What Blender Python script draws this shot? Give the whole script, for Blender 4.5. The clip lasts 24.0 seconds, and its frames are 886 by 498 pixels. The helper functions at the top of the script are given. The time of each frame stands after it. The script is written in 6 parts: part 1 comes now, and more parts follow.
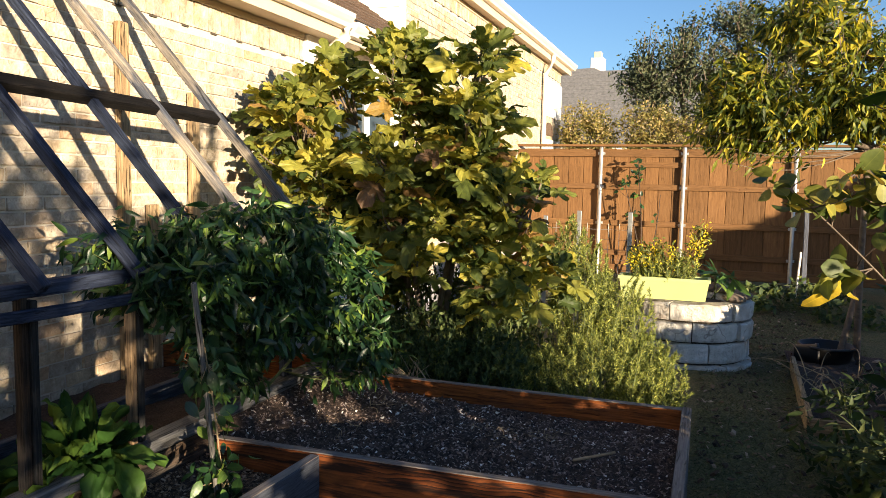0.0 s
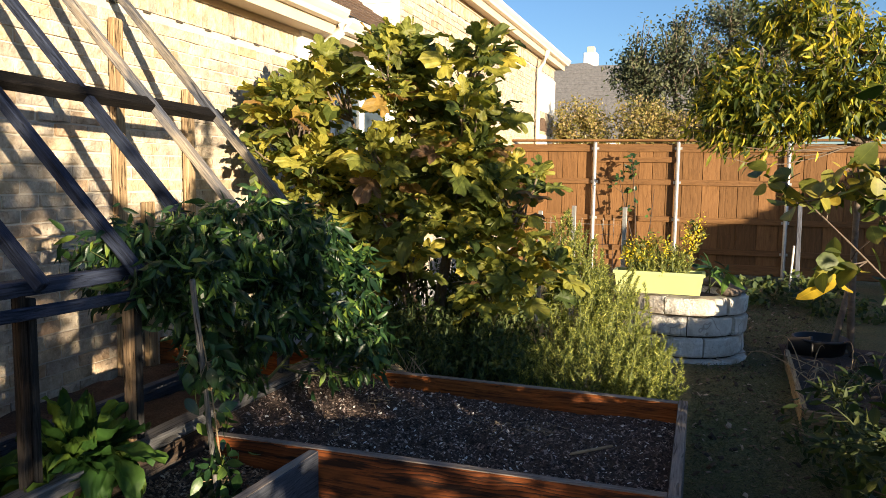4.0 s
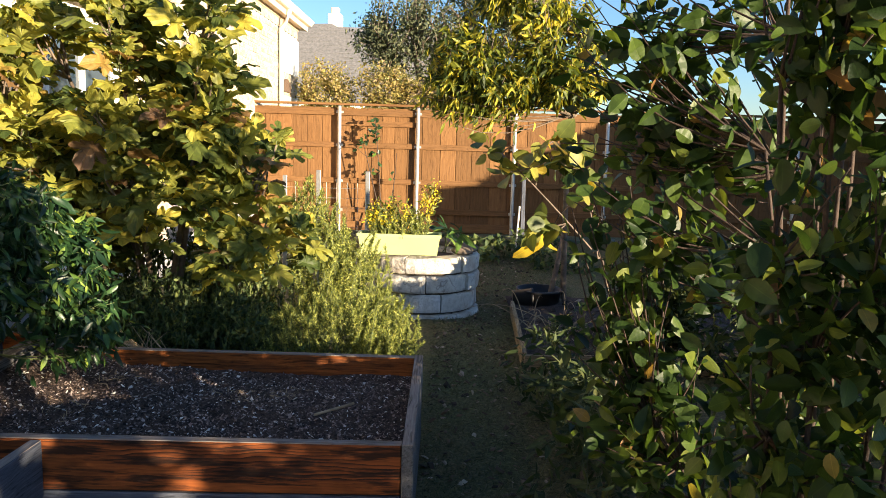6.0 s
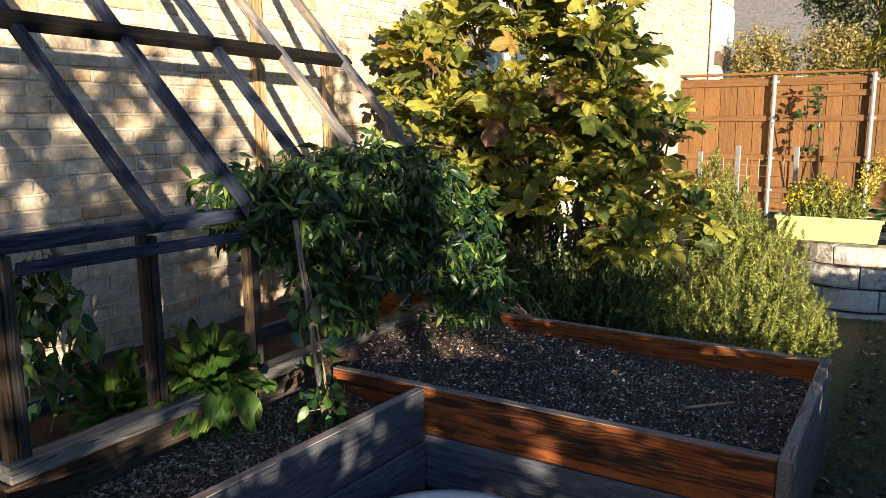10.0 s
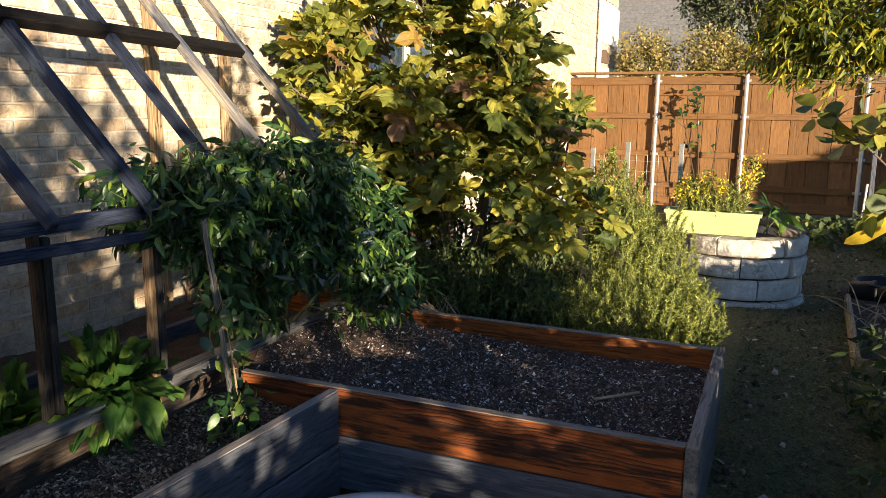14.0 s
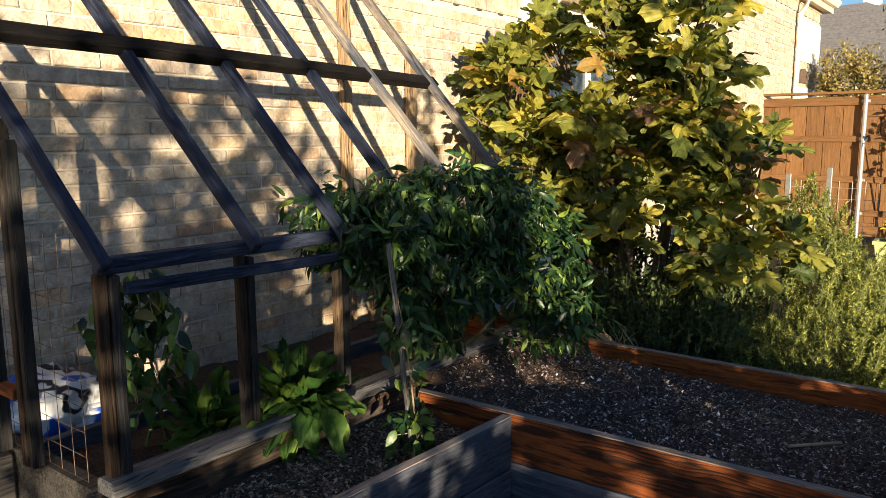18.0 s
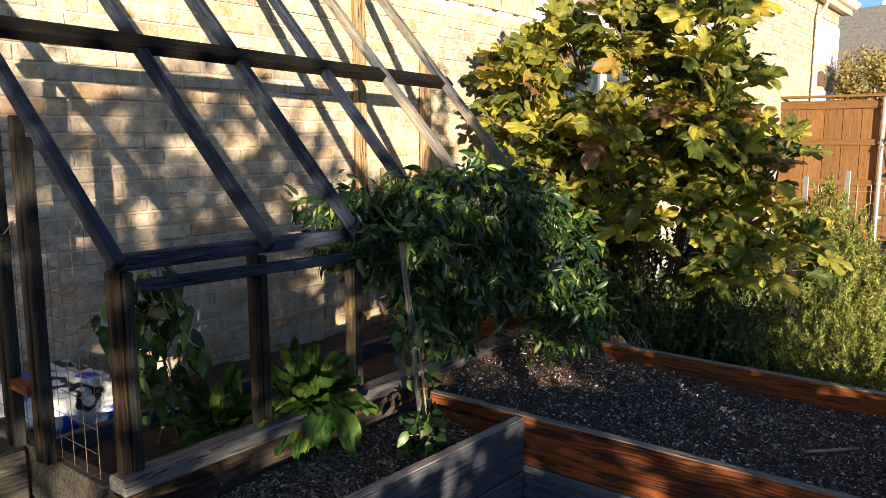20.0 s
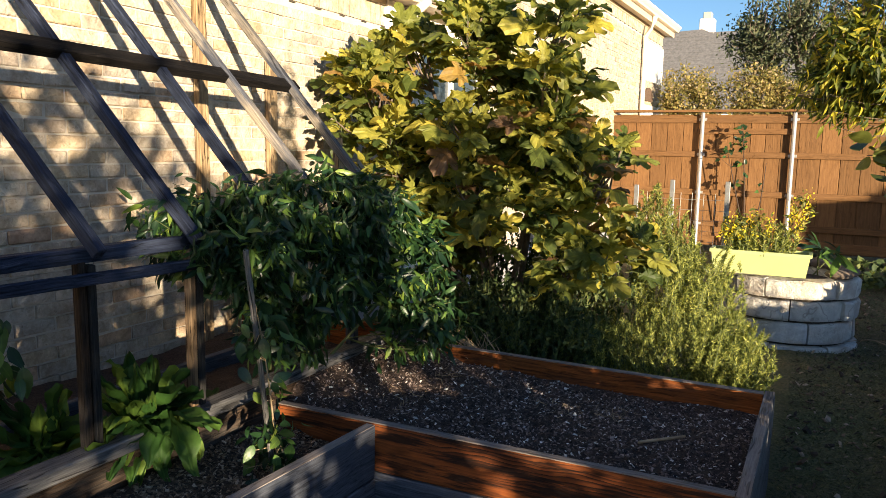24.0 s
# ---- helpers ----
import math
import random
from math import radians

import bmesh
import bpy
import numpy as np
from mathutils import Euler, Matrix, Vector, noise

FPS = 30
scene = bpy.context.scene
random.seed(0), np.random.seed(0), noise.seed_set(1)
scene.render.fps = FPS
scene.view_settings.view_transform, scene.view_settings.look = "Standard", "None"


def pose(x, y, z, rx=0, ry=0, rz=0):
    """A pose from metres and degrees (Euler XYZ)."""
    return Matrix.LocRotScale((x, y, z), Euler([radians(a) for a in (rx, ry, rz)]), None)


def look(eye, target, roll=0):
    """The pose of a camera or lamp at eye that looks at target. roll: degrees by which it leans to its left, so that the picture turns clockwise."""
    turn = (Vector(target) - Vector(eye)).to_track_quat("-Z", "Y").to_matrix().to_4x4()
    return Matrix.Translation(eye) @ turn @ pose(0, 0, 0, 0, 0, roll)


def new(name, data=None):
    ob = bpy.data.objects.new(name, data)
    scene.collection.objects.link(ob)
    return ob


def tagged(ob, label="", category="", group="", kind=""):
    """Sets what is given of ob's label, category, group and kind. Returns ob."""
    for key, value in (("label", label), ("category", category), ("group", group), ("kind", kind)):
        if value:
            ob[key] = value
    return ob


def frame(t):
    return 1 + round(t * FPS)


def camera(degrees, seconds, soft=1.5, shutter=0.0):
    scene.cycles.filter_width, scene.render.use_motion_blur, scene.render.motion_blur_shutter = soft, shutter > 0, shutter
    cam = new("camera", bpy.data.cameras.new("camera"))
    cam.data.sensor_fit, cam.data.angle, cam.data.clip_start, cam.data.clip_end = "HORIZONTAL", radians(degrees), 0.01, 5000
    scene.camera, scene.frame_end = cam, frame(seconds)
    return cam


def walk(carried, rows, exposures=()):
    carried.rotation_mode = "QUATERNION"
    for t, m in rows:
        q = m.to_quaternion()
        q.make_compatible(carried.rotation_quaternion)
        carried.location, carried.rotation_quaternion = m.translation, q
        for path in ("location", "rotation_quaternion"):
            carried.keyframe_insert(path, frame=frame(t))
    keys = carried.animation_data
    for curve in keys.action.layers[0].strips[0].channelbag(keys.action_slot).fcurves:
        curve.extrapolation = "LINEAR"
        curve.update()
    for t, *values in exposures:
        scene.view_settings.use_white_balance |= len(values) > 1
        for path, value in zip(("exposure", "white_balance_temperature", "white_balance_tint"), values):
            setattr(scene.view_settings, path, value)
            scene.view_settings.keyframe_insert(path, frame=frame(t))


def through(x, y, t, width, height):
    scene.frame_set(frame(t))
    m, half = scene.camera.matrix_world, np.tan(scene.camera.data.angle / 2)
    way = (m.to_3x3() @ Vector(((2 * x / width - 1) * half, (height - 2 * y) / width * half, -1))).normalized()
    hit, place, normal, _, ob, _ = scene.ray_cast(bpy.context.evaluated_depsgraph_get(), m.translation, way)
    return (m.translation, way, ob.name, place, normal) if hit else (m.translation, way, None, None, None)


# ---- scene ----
cam = camera(61.1, 24.0, 0.55)
PATH = [
    (0, (1.323, -2.371, 1.475), (0.658, -0.494, 1.288), 1.1),
    (0.5, (1.345, -2.369, 1.475), (0.679, -0.494, 1.281), 1.0),
    (1, (1.319, -2.41, 1.47), (0.665, -0.53, 1.277), 1.0),
    (1.5, (1.311, -2.418, 1.468), (0.665, -0.535, 1.276), 1.0),
    (2, (1.319, -2.408, 1.466), (0.675, -0.524, 1.274), 1.1),
    (2.5, (1.323, -2.409, 1.469), (0.675, -0.526, 1.276), 1.0),
    (4.5, (1.31, -2.376, 1.475), (0.664, -0.494, 1.27), 0.7),
    (5, (1.318, -2.375, 1.467), (0.823, -0.458, 1.181), 1.3),
    (5.5, (1.343, -2.405, 1.478), (1.107, -0.437, 1.209), 2.6),
    (6, (1.37, -2.442, 1.508), (1.371, -0.462, 1.223), 1.7),
    (6.5, (1.409, -2.393, 1.499), (1.507, -0.419, 1.191), 0.3),
    (7, (1.479, -2.312, 1.489), (1.554, -0.338, 1.177), -0.1),
    (7.5, (1.53, -2.26, 1.479), (1.55, -0.285, 1.168), -0.8),
    (8, (1.561, -2.21, 1.458), (1.222, -0.266, 1.136), -1.2),
    (8.5, (1.559, -2.225, 1.473), (0.779, -0.414, 1.14), -2.8),
    (9, (1.534, -2.228, 1.467), (0.52, -0.54, 1.119), -1.4),
    (9.5, (1.531, -2.237, 1.467), (0.476, -0.574, 1.12), -0.5),
    (11.5, (1.473, -2.24, 1.471), (0.461, -0.555, 1.105), 0.2),
    (12, (1.359, -2.27, 1.477), (0.532, -0.487, 1.104), 0.5),
    (12.5, (1.377, -2.265, 1.479), (0.617, -0.455, 1.096), 0.4),
    (13, (1.431, -2.246, 1.478), (0.677, -0.433, 1.097), 0.7),
    (13.5, (1.437, -2.25, 1.478), (0.68, -0.439, 1.091), 0.7),
    (14, (1.441, -2.252, 1.484), (0.642, -0.456, 1.116), 0.5),
    (14.5, (1.428, -2.23, 1.48), (0.637, -0.43, 1.108), 0.8),
    (15, (1.42, -2.223, 1.477), (0.631, -0.424, 1.102), 0.8),
    (15.5, (1.413, -2.216, 1.474), (0.615, -0.421, 1.099), 0.9),
    (16, (1.43, -2.241, 1.484), (0.529, -0.486, 1.156), 0.4),
    (16.5, (1.442, -2.259, 1.485), (0.418, -0.568, 1.18), 0.1),
    (17, (1.44, -2.258, 1.488), (0.336, -0.619, 1.181), -0.2),
    (17.5, (1.44, -2.258, 1.486), (0.301, -0.643, 1.179), -0.3),
    (18, (1.434, -2.259, 1.487), (0.232, -0.689, 1.186), -0.3),
    (18.5, (1.431, -2.264, 1.488), (0.191, -0.723, 1.19), -0.2),
    (20.5, (1.425, -2.241, 1.478), (0.208, -0.682, 1.184), 0.2),
    (21, (1.424, -2.233, 1.481), (0.258, -0.635, 1.188), -0.0),
    (21.5, (1.423, -2.225, 1.478), (0.285, -0.607, 1.185), -0.1),
    (22, (1.423, -2.223, 1.478), (0.328, -0.576, 1.183), 0.2),
    (22.5, (1.413, -2.207, 1.474), (0.404, -0.507, 1.176), 0.3),
    (23, (1.417, -2.207, 1.469), (0.444, -0.484, 1.173), 0.4),
    (23.5, (1.421, -2.217, 1.475), (0.473, -0.48, 1.189), 0.7),
    (24, (1.425, -2.228, 1.473), (0.523, -0.464, 1.198), 1.0),
]
walk(cam, [(t, look(eye, target, roll)) for t, eye, target, roll in PATH], [(0, 1.47, 6560, 15), (1, 1.4, 6560, 15), (2, 1.43, 6560, 15), (5, 1.5, 6560, 15), (6, 1.90, 6560, 15), (7, 2.58, 6420, 13), (7.5, 2.58, 6420, 13), (8, 2.28, 6420, 14), (9, 1.6, 6420, 16), (12, 1.74, 6480, 15), (13, 1.58, 6480, 15), (16, 1.52, 6560, 15), (18, 1.32, 6560, 15), (21, 1.52, 6560, 15), (24, 1.47, 6560, 15)])

# ---- world, sun, exposure ----
SUN_TRAVEL = Vector((-0.77, 0.63, -0.085))
world = bpy.data.worlds.new("sky")
scene.world = world
world.use_nodes = True
wn = world.node_tree.nodes
sky = wn.new("ShaderNodeTexSky")
sky.sky_type, sky.sun_disc = "NISHITA", False
sky.sun_elevation = radians(10)
sky.sun_rotation = math.atan2(-SUN_TRAVEL.x, -SUN_TRAVEL.y)
sky.air_density, sky.dust_density, sky.ozone_density = 1.0, 0.3, 4.0
wn["Background"].inputs["Strength"].default_value = 0.075
world.node_tree.links.new(sky.outputs[0], wn["Background"].inputs["Color"])
sun = new("sun", bpy.data.lights.new("sun", "SUN"))
sun.data.energy, sun.data.angle, sun.data.color = 5.0, radians(0.55), (1.0, 0.845, 0.58)
sun.matrix_world = look((0, 0, 0), SUN_TRAVEL)

# ---- materials ----


def mat(name, rough=0.7, metal=0.0):
    m = bpy.data.materials.new(name)
    m.use_nodes = True
    b = m.node_tree.nodes["Principled BSDF"]
    b.inputs["Roughness"].default_value, b.inputs["Metallic"].default_value = rough, metal
    return m, m.node_tree.nodes, m.node_tree.links, b


def ramp(nodes, stops):
    r = nodes.new("ShaderNodeValToRGB")
    while len(r.color_ramp.elements) < len(stops):
        r.color_ramp.elements.new(0.5)
    for e, (p, c) in zip(r.color_ramp.elements, stops):
        e.position, e.color = p, (*c, 1)
    return r


def noise_node(nodes, links, vec, scale, detail=4.0, rough=0.55):
    n = nodes.new("ShaderNodeTexNoise")
    n.inputs["Scale"].default_value, n.inputs["Detail"].default_value, n.inputs["Roughness"].default_value = scale, detail, rough
    if vec is not None:
        links.new(vec, n.inputs["Vector"])
    return n


def mixc(nodes, links, kind, fac, a, b):
    x = nodes.new("ShaderNodeMix")
    x.data_type, x.blend_type = "RGBA", kind
    for sock, v in ((x.inputs[0], fac), (x.inputs[6], a), (x.inputs[7], b)):
        if isinstance(v, bpy.types.NodeSocket):
            links.new(v, sock)
        else:
            sock.default_value = v if isinstance(v, float) else (*v, 1)
    return x.outputs[2]


def bump(nodes, links, b, height, strength, dist):
    n = nodes.new("ShaderNodeBump")
    n.inputs["Strength"].default_value, n.inputs["Distance"].default_value = strength, dist
    links.new(height, n.inputs["Height"])
    links.new(n.outputs[0], b.inputs["Normal"])


def random_value(nodes, links):
    """One number per object and loose piece."""
    o, g = nodes.new("ShaderNodeObjectInfo"), nodes.new("ShaderNodeNewGeometry")
    a = nodes.new("ShaderNodeMath")
    a.operation = "ADD"
    links.new(o.outputs["Random"], a.inputs[0])
    links.new(g.outputs["Random Per Island"], a.inputs[1])
    f = nodes.new("ShaderNodeMath")
    f.operation = "FRACT"
    links.new(a.outputs[0], f.inputs[0])
    return f.outputs[0]


def world_vec(nodes, links, scale=(1, 1, 1)):
    g = nodes.new("ShaderNodeNewGeometry")
    m = nodes.new("ShaderNodeMapping")
    m.inputs["Scale"].default_value = scale
    links.new(g.outputs["Position"], m.inputs["Vector"])
    return m.outputs[0]


def object_vec(nodes, links, scale=(1, 1, 1)):
    g = nodes.new("ShaderNodeTexCoord")
    m = nodes.new("ShaderNodeMapping")
    m.inputs["Scale"].default_value = scale
    links.new(g.outputs["Object"], m.inputs["Vector"])
    return m.outputs[0]


def wood(name, stops, axis, grain=1.0, worn=(0.24, 0.235, 0.23), worn_amount=0.3, rough=0.8, cracks=0.9, fleck=0.8, crack_at=0.33):
    """Sawn boards with grain along an axis, weathered in patches."""
    m, n, l, b = mat(name, rough)
    sc = [62.0 * grain] * 3
    sc[axis] = 1.5 * grain
    v = object_vec(n, l, sc)
    off = n.new("ShaderNodeVectorMath")
    off.operation = "ADD"
    l.new(v, off.inputs[0])
    r = random_value(n, l)
    rr = n.new("ShaderNodeMath")
    rr.operation = "MULTIPLY"
    rr.inputs[1].default_value = 40.0
    l.new(r, rr.inputs[0])
    l.new(rr.outputs[0], off.inputs[1])
    bend = noise_node(n, l, world_vec(n, l), 3.0, 2.0, 0.5)
    bent = n.new("ShaderNodeVectorMath")
    bent.operation = "MULTIPLY_ADD"
    l.new(bend.outputs["Color"], bent.inputs[0])
    bent.inputs[1].default_value = (3.6, 3.6, 3.6)
    l.new(off.outputs[0], bent.inputs[2])
    g = noise_node(n, l, bent.outputs[0], 1.0, 7.0, 0.72)
    split = noise_node(n, l, bent.outputs[0], 1.7, 2.0, 0.5)
    fine = noise_node(n, l, off.outputs[0], 3.5, 3.0, 0.6)
    c = ramp(n, stops)
    l.new(g.outputs[0], c.inputs[0])
    bs = [13.0, 13.0, 13.0]
    bs[axis] = 2.6
    blotch = noise_node(n, l, object_vec(n, l, bs), 1.0, 6.0, 0.65)
    wr = ramp(n, [(0.45, (0, 0, 0)), (0.7, (worn_amount,) * 3)])
    l.new(blotch.outputs[0], wr.inputs[0])
    col = mixc(n, l, "MIX", wr.outputs[0], c.outputs[0], worn)
    tone = ramp(n, [(0.0, (0.72, 0.72, 0.72)), (1.0, (1.15, 1.12, 1.08))])
    l.new(r, tone.inputs[0])
    col = mixc(n, l, "MULTIPLY", 1.0, col, tone.outputs[0])
    cr = ramp(n, [(crack_at, (0.10, 0.09, 0.09)), (crack_at + 0.07, (1, 1, 1))])
    l.new(split.outputs[0], cr.inputs[0])
    col = mixc(n, l, "MULTIPLY", cracks, col, cr.outputs[0])
    fr = ramp(n, [(0.32, (0.45, 0.45, 0.45)), (0.6, (1.12, 1.12, 1.12))])
    l.new(fine.outputs[0], fr.inputs[0])
    col = mixc(n, l, "MULTIPLY", fleck, col, fr.outputs[0])
    l.new(col, b.inputs["Base Color"])
    b.inputs["Specular IOR Level"].default_value = 0.15
    bump(n, l, b, mixc(n, l, "MULTIPLY", 1.0, g.outputs["Color"], cr.outputs[0]), 0.8, 0.006)
    return m


# weathered grey with the blue of sky-lit shade mixed into it
GREY = [(0.30, (0.024, 0.027, 0.036)), (0.44, (0.066, 0.074, 0.096)), (0.58, (0.100, 0.111, 0.142)), (0.72, (0.175, 0.184, 0.205))]
RED = [(0.34, (0.05, 0.018, 0.009)), (0.44, (0.19, 0.058, 0.016)), (0.56, (0.32, 0.098, 0.024)), (0.72, (0.42, 0.15, 0.040))]
TAN = [(0.3, (0.20, 0.13, 0.07)), (0.5, (0.42, 0.29, 0.16)), (0.75, (0.58, 0.44, 0.27))]
DARK = [(0.3, (0.008, 0.008, 0.008)), (0.5, (0.024, 0.024, 0.025)), (0.75, (0.07, 0.068, 0.066))]
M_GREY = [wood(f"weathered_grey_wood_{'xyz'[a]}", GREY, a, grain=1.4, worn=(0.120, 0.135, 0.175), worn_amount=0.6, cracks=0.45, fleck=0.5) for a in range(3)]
PALE_GREY = [(0.30, (0.05, 0.05, 0.053)), (0.44, (0.125, 0.125, 0.130)), (0.58, (0.175, 0.174, 0.18)), (0.72, (0.26, 0.255, 0.25))]
M_SIDE = wood("pale_weathered_side_plank", PALE_GREY, 1, grain=1.4, worn=(0.22, 0.215, 0.21), worn_amount=0.6, cracks=0.45, fleck=0.5)
M_RED = [wood(f"red_stained_wood_{'xyz'[a]}", RED, a, grain=1.0, worn=(0.085, 0.038, 0.022), worn_amount=0.75, cracks=0.55, crack_at=0.33, fleck=0.6) for a in range(3)]


def stained_plank(name, axis):
    """Red stain over wavy flat-sawn grain, worn to black weathered streaks."""
    m, n, l, b = mat(name, 0.75)
    sc = [1.0, 1.0, 1.0]
    sc[axis] = 0.09
    v = object_vec(n, l, sc)
    off = n.new("ShaderNodeVectorMath")
    off.operation = "MULTIPLY_ADD"
    r = random_value(n, l)
    l.new(r, off.inputs[0])
    off.inputs[1].default_value = (0.31, 0.23, 0.37)
    l.new(v, off.inputs[2])
    ws = [1.0, 1.0, 1.0]
    ws[axis] = 0.28
    warp = noise_node(n, l, object_vec(n, l, ws), 7.0, 3.0, 0.5)
    bent = n.new("ShaderNodeVectorMath")
    bent.operation = "MULTIPLY_ADD"
    l.new(warp.outputs["Color"], bent.inputs[0])
    bent.inputs[1].default_value = (0.09, 0.09, 0.09)
    l.new(off.outputs[0], bent.inputs[2])
    w = n.new("ShaderNodeTexWave")
    w.wave_type, w.bands_direction, w.wave_profile = "BANDS", "Z", "SAW"
    w.inputs["Scale"].default_value = 23.0
    w.inputs["Distortion"].default_value = 1.6
    w.inputs["Detail"].default_value = 3.0
    w.inputs["Detail Scale"].default_value = 2.0
    l.new(bent.outputs[0], w.inputs["Vector"])
    c = ramp(n, [(0.0, (0.29, 0.086, 0.023)), (0.5, (0.20, 0.058, 0.018)), (0.80, (0.085, 0.029, 0.012)), (1.0, (0.020, 0.011, 0.008))])
    fade = noise_node(n, l, off.outputs[0], 16.0, 2.0, 0.5)
    fd = ramp(n, [(0.40, (0.35, 0.35, 0.35)), (0.58, (1, 1, 1))])
    l.new(fade.outputs[0], fd.inputs[0])
    line = n.new("ShaderNodeMath")
    line.operation = "MULTIPLY"
    l.new(w.outputs["Fac"], line.inputs[0])
    l.new(fd.outputs[0], line.inputs[1])
    l.new(line.outputs[0], c.inputs[0])
    streak = noise_node(n, l, off.outputs[0], 26.0, 5.0, 0.65)
    st = ramp(n, [(0.48, (0, 0, 0)), (0.57, (0.9, 0.9, 0.9))])
    l.new(streak.outputs[0], st.inputs[0])
    col = mixc(n, l, "MIX", st.outputs[0], c.outputs[0], (0.020, 0.013, 0.010))
    bs = [9.0, 9.0, 9.0]
    bs[axis] = 3.0
    patch = noise_node(n, l, object_vec(n, l, bs), 1.0, 5.0, 0.6)
    pr = ramp(n, [(0.40, (0.50, 0.50, 0.52)), (0.60, (1.15, 1.1, 1.0))])
    l.new(patch.outputs[0], pr.inputs[0])
    col = mixc(n, l, "MULTIPLY", 1.0, col, pr.outputs[0])
    bare = ramp(n, [(0.64, (0, 0, 0)), (0.70, (0.6, 0.6, 0.6))])
    l.new(patch.outputs["Color"], bare.inputs[0])
    col = mixc(n, l, "MIX", bare.outputs[0], col, (0.17, 0.10, 0.062))
    l.new(col, b.inputs["Base Color"])
    b.inputs["Specular IOR Level"].default_value = 0.2
    hr = ramp(n, [(0.55, (1, 1, 1)), (1.0, (0, 0, 0))])
    l.new(line.outputs[0], hr.inputs[0])
    bump(n, l, b, hr.outputs[0], 0.8, 0.003)
    return m


M_PLANK = stained_plank("red_stained_plank", 0)
M_TAN = [wood(f"raw_pine_{'xyz'[a]}", TAN, a, worn_amount=0.2) for a in range(3)]
M_DARK = [wood(f"dark_weathered_wood_{'xyz'[a]}", DARK, a, grain=1.9, worn=(0.09, 0.085, 0.08), worn_amount=0.4, cracks=0.6) for a in range(3)]
BLACKWOOD = [(0.34, (0.003, 0.003, 0.003)), (0.55, (0.007, 0.006, 0.006)), (0.75, (0.02, 0.018, 0.017))]
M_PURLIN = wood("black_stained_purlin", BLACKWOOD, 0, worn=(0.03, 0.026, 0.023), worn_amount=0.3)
# wood colour with blue, sky-lit shade painted in, for rails and near rafters
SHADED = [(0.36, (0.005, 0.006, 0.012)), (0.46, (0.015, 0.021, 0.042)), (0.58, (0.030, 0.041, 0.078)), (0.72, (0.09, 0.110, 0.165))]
BROWN = [(0.36, (0.010, 0.007, 0.005)), (0.48, (0.034, 0.022, 0.015)), (0.70, (0.10, 0.064, 0.040))]
SILLWOOD = [(0.32, (0.018, 0.016, 0.014)), (0.46, (0.060, 0.055, 0.050)), (0.58, (0.098, 0.090, 0.082)), (0.72, (0.18, 0.165, 0.148))]
M_SHADEWOOD = wood("shade_blue_wood", SHADED, 0, worn=(0.075, 0.095, 0.15), worn_amount=0.5, cracks=0.6, fleck=0.6, grain=1.5)
# worn grey plank tops, paler because sky light is painted into the tone
PLANKTOP = [(0.32, (0.11, 0.095, 0.085)), (0.48, (0.24, 0.205, 0.185)), (0.72, (0.38, 0.33, 0.30))]
M_TOP = [wood(f"skylit_plank_top_{'xyz'[a]}", PLANKTOP, a, worn=(0.30, 0.285, 0.28), worn_amount=0.5, cracks=0.5, fleck=0.4) for a in range(2)]
M_TANPOST = wood("tan_weathered_post", [(0.34, (0.07, 0.045, 0.025)), (0.5, (0.20, 0.13, 0.072)), (0.72, (0.34, 0.235, 0.14))], 2, worn_amount=0.3)
M_SILL = wood("dark_weathered_sill", SILLWOOD, 1, grain=1.4, worn=(0.13, 0.125, 0.12), worn_amount=0.5, cracks=0.7, fleck=0.6)
M_SILLTOP = wood("bleached_sill_timber", PALE_GREY, 1, grain=1.2, worn=(0.24, 0.235, 0.23), worn_amount=0.6, cracks=0.75, fleck=0.6)
M_STAKE = wood("pale_weathered_stake", [(0.32, (0.06, 0.055, 0.05)), (0.5, (0.20, 0.19, 0.175)), (0.72, (0.34, 0.32, 0.30))], 0, grain=1.4, worn_amount=0.3)
M_BROWN = [wood(f"brown_weathered_wood_{'xyz'[a]}", BROWN, a, grain=1.9, worn=(0.13, 0.12, 0.11), worn_amount=0.5, cracks=0.6) for a in range(3)]
# tan patches paint sunlight onto the two far rafters
M_RAFTER = [wood("rafter_wood", GREY, 0, grain=0.8, worn=(0.50, 0.42, 0.31), worn_amount=0.8, cracks=0.5)]
FENCE = [(0.25, (0.115, 0.057, 0.024)), (0.5, (0.185, 0.095, 0.039)), (0.8, (0.25, 0.134, 0.056))]
M_FENCE = wood("stained_cedar_fence", FENCE, 2, grain=0.5, worn=(0.22, 0.12, 0.06), worn_amount=0.3, rough=0.75, cracks=0.12, fleck=0.3)
M_FENCE_H = wood("stained_cedar_rail", FENCE, 0, grain=0.5, worn=(0.24, 0.13, 0.07), worn_amount=0.3, rough=0.75, cracks=0.12, fleck=0.3)


def plain(name, colour, rough=0.6, metal=0.0, vary=0.15, scale=6.0, bump_by=0.0):
    m, n, l, b = mat(name, rough, metal)
    t = noise_node(n, l, world_vec(n, l), scale, 6.0, 0.6)
    c = ramp(n, [(0.3, tuple(v * (1 - vary) for v in colour)), (0.7, tuple(min(1.0, v * (1 + vary)) for v in colour))])
    l.new(t.outputs[0], c.inputs[0])
    l.new(c.outputs[0], b.inputs["Base Color"])
    if bump_by:
        f = noise_node(n, l, world_vec(n, l), scale * 12, 5.0, 0.6)
        bump(n, l, b, f.outputs[0], 0.7, bump_by)
    return m


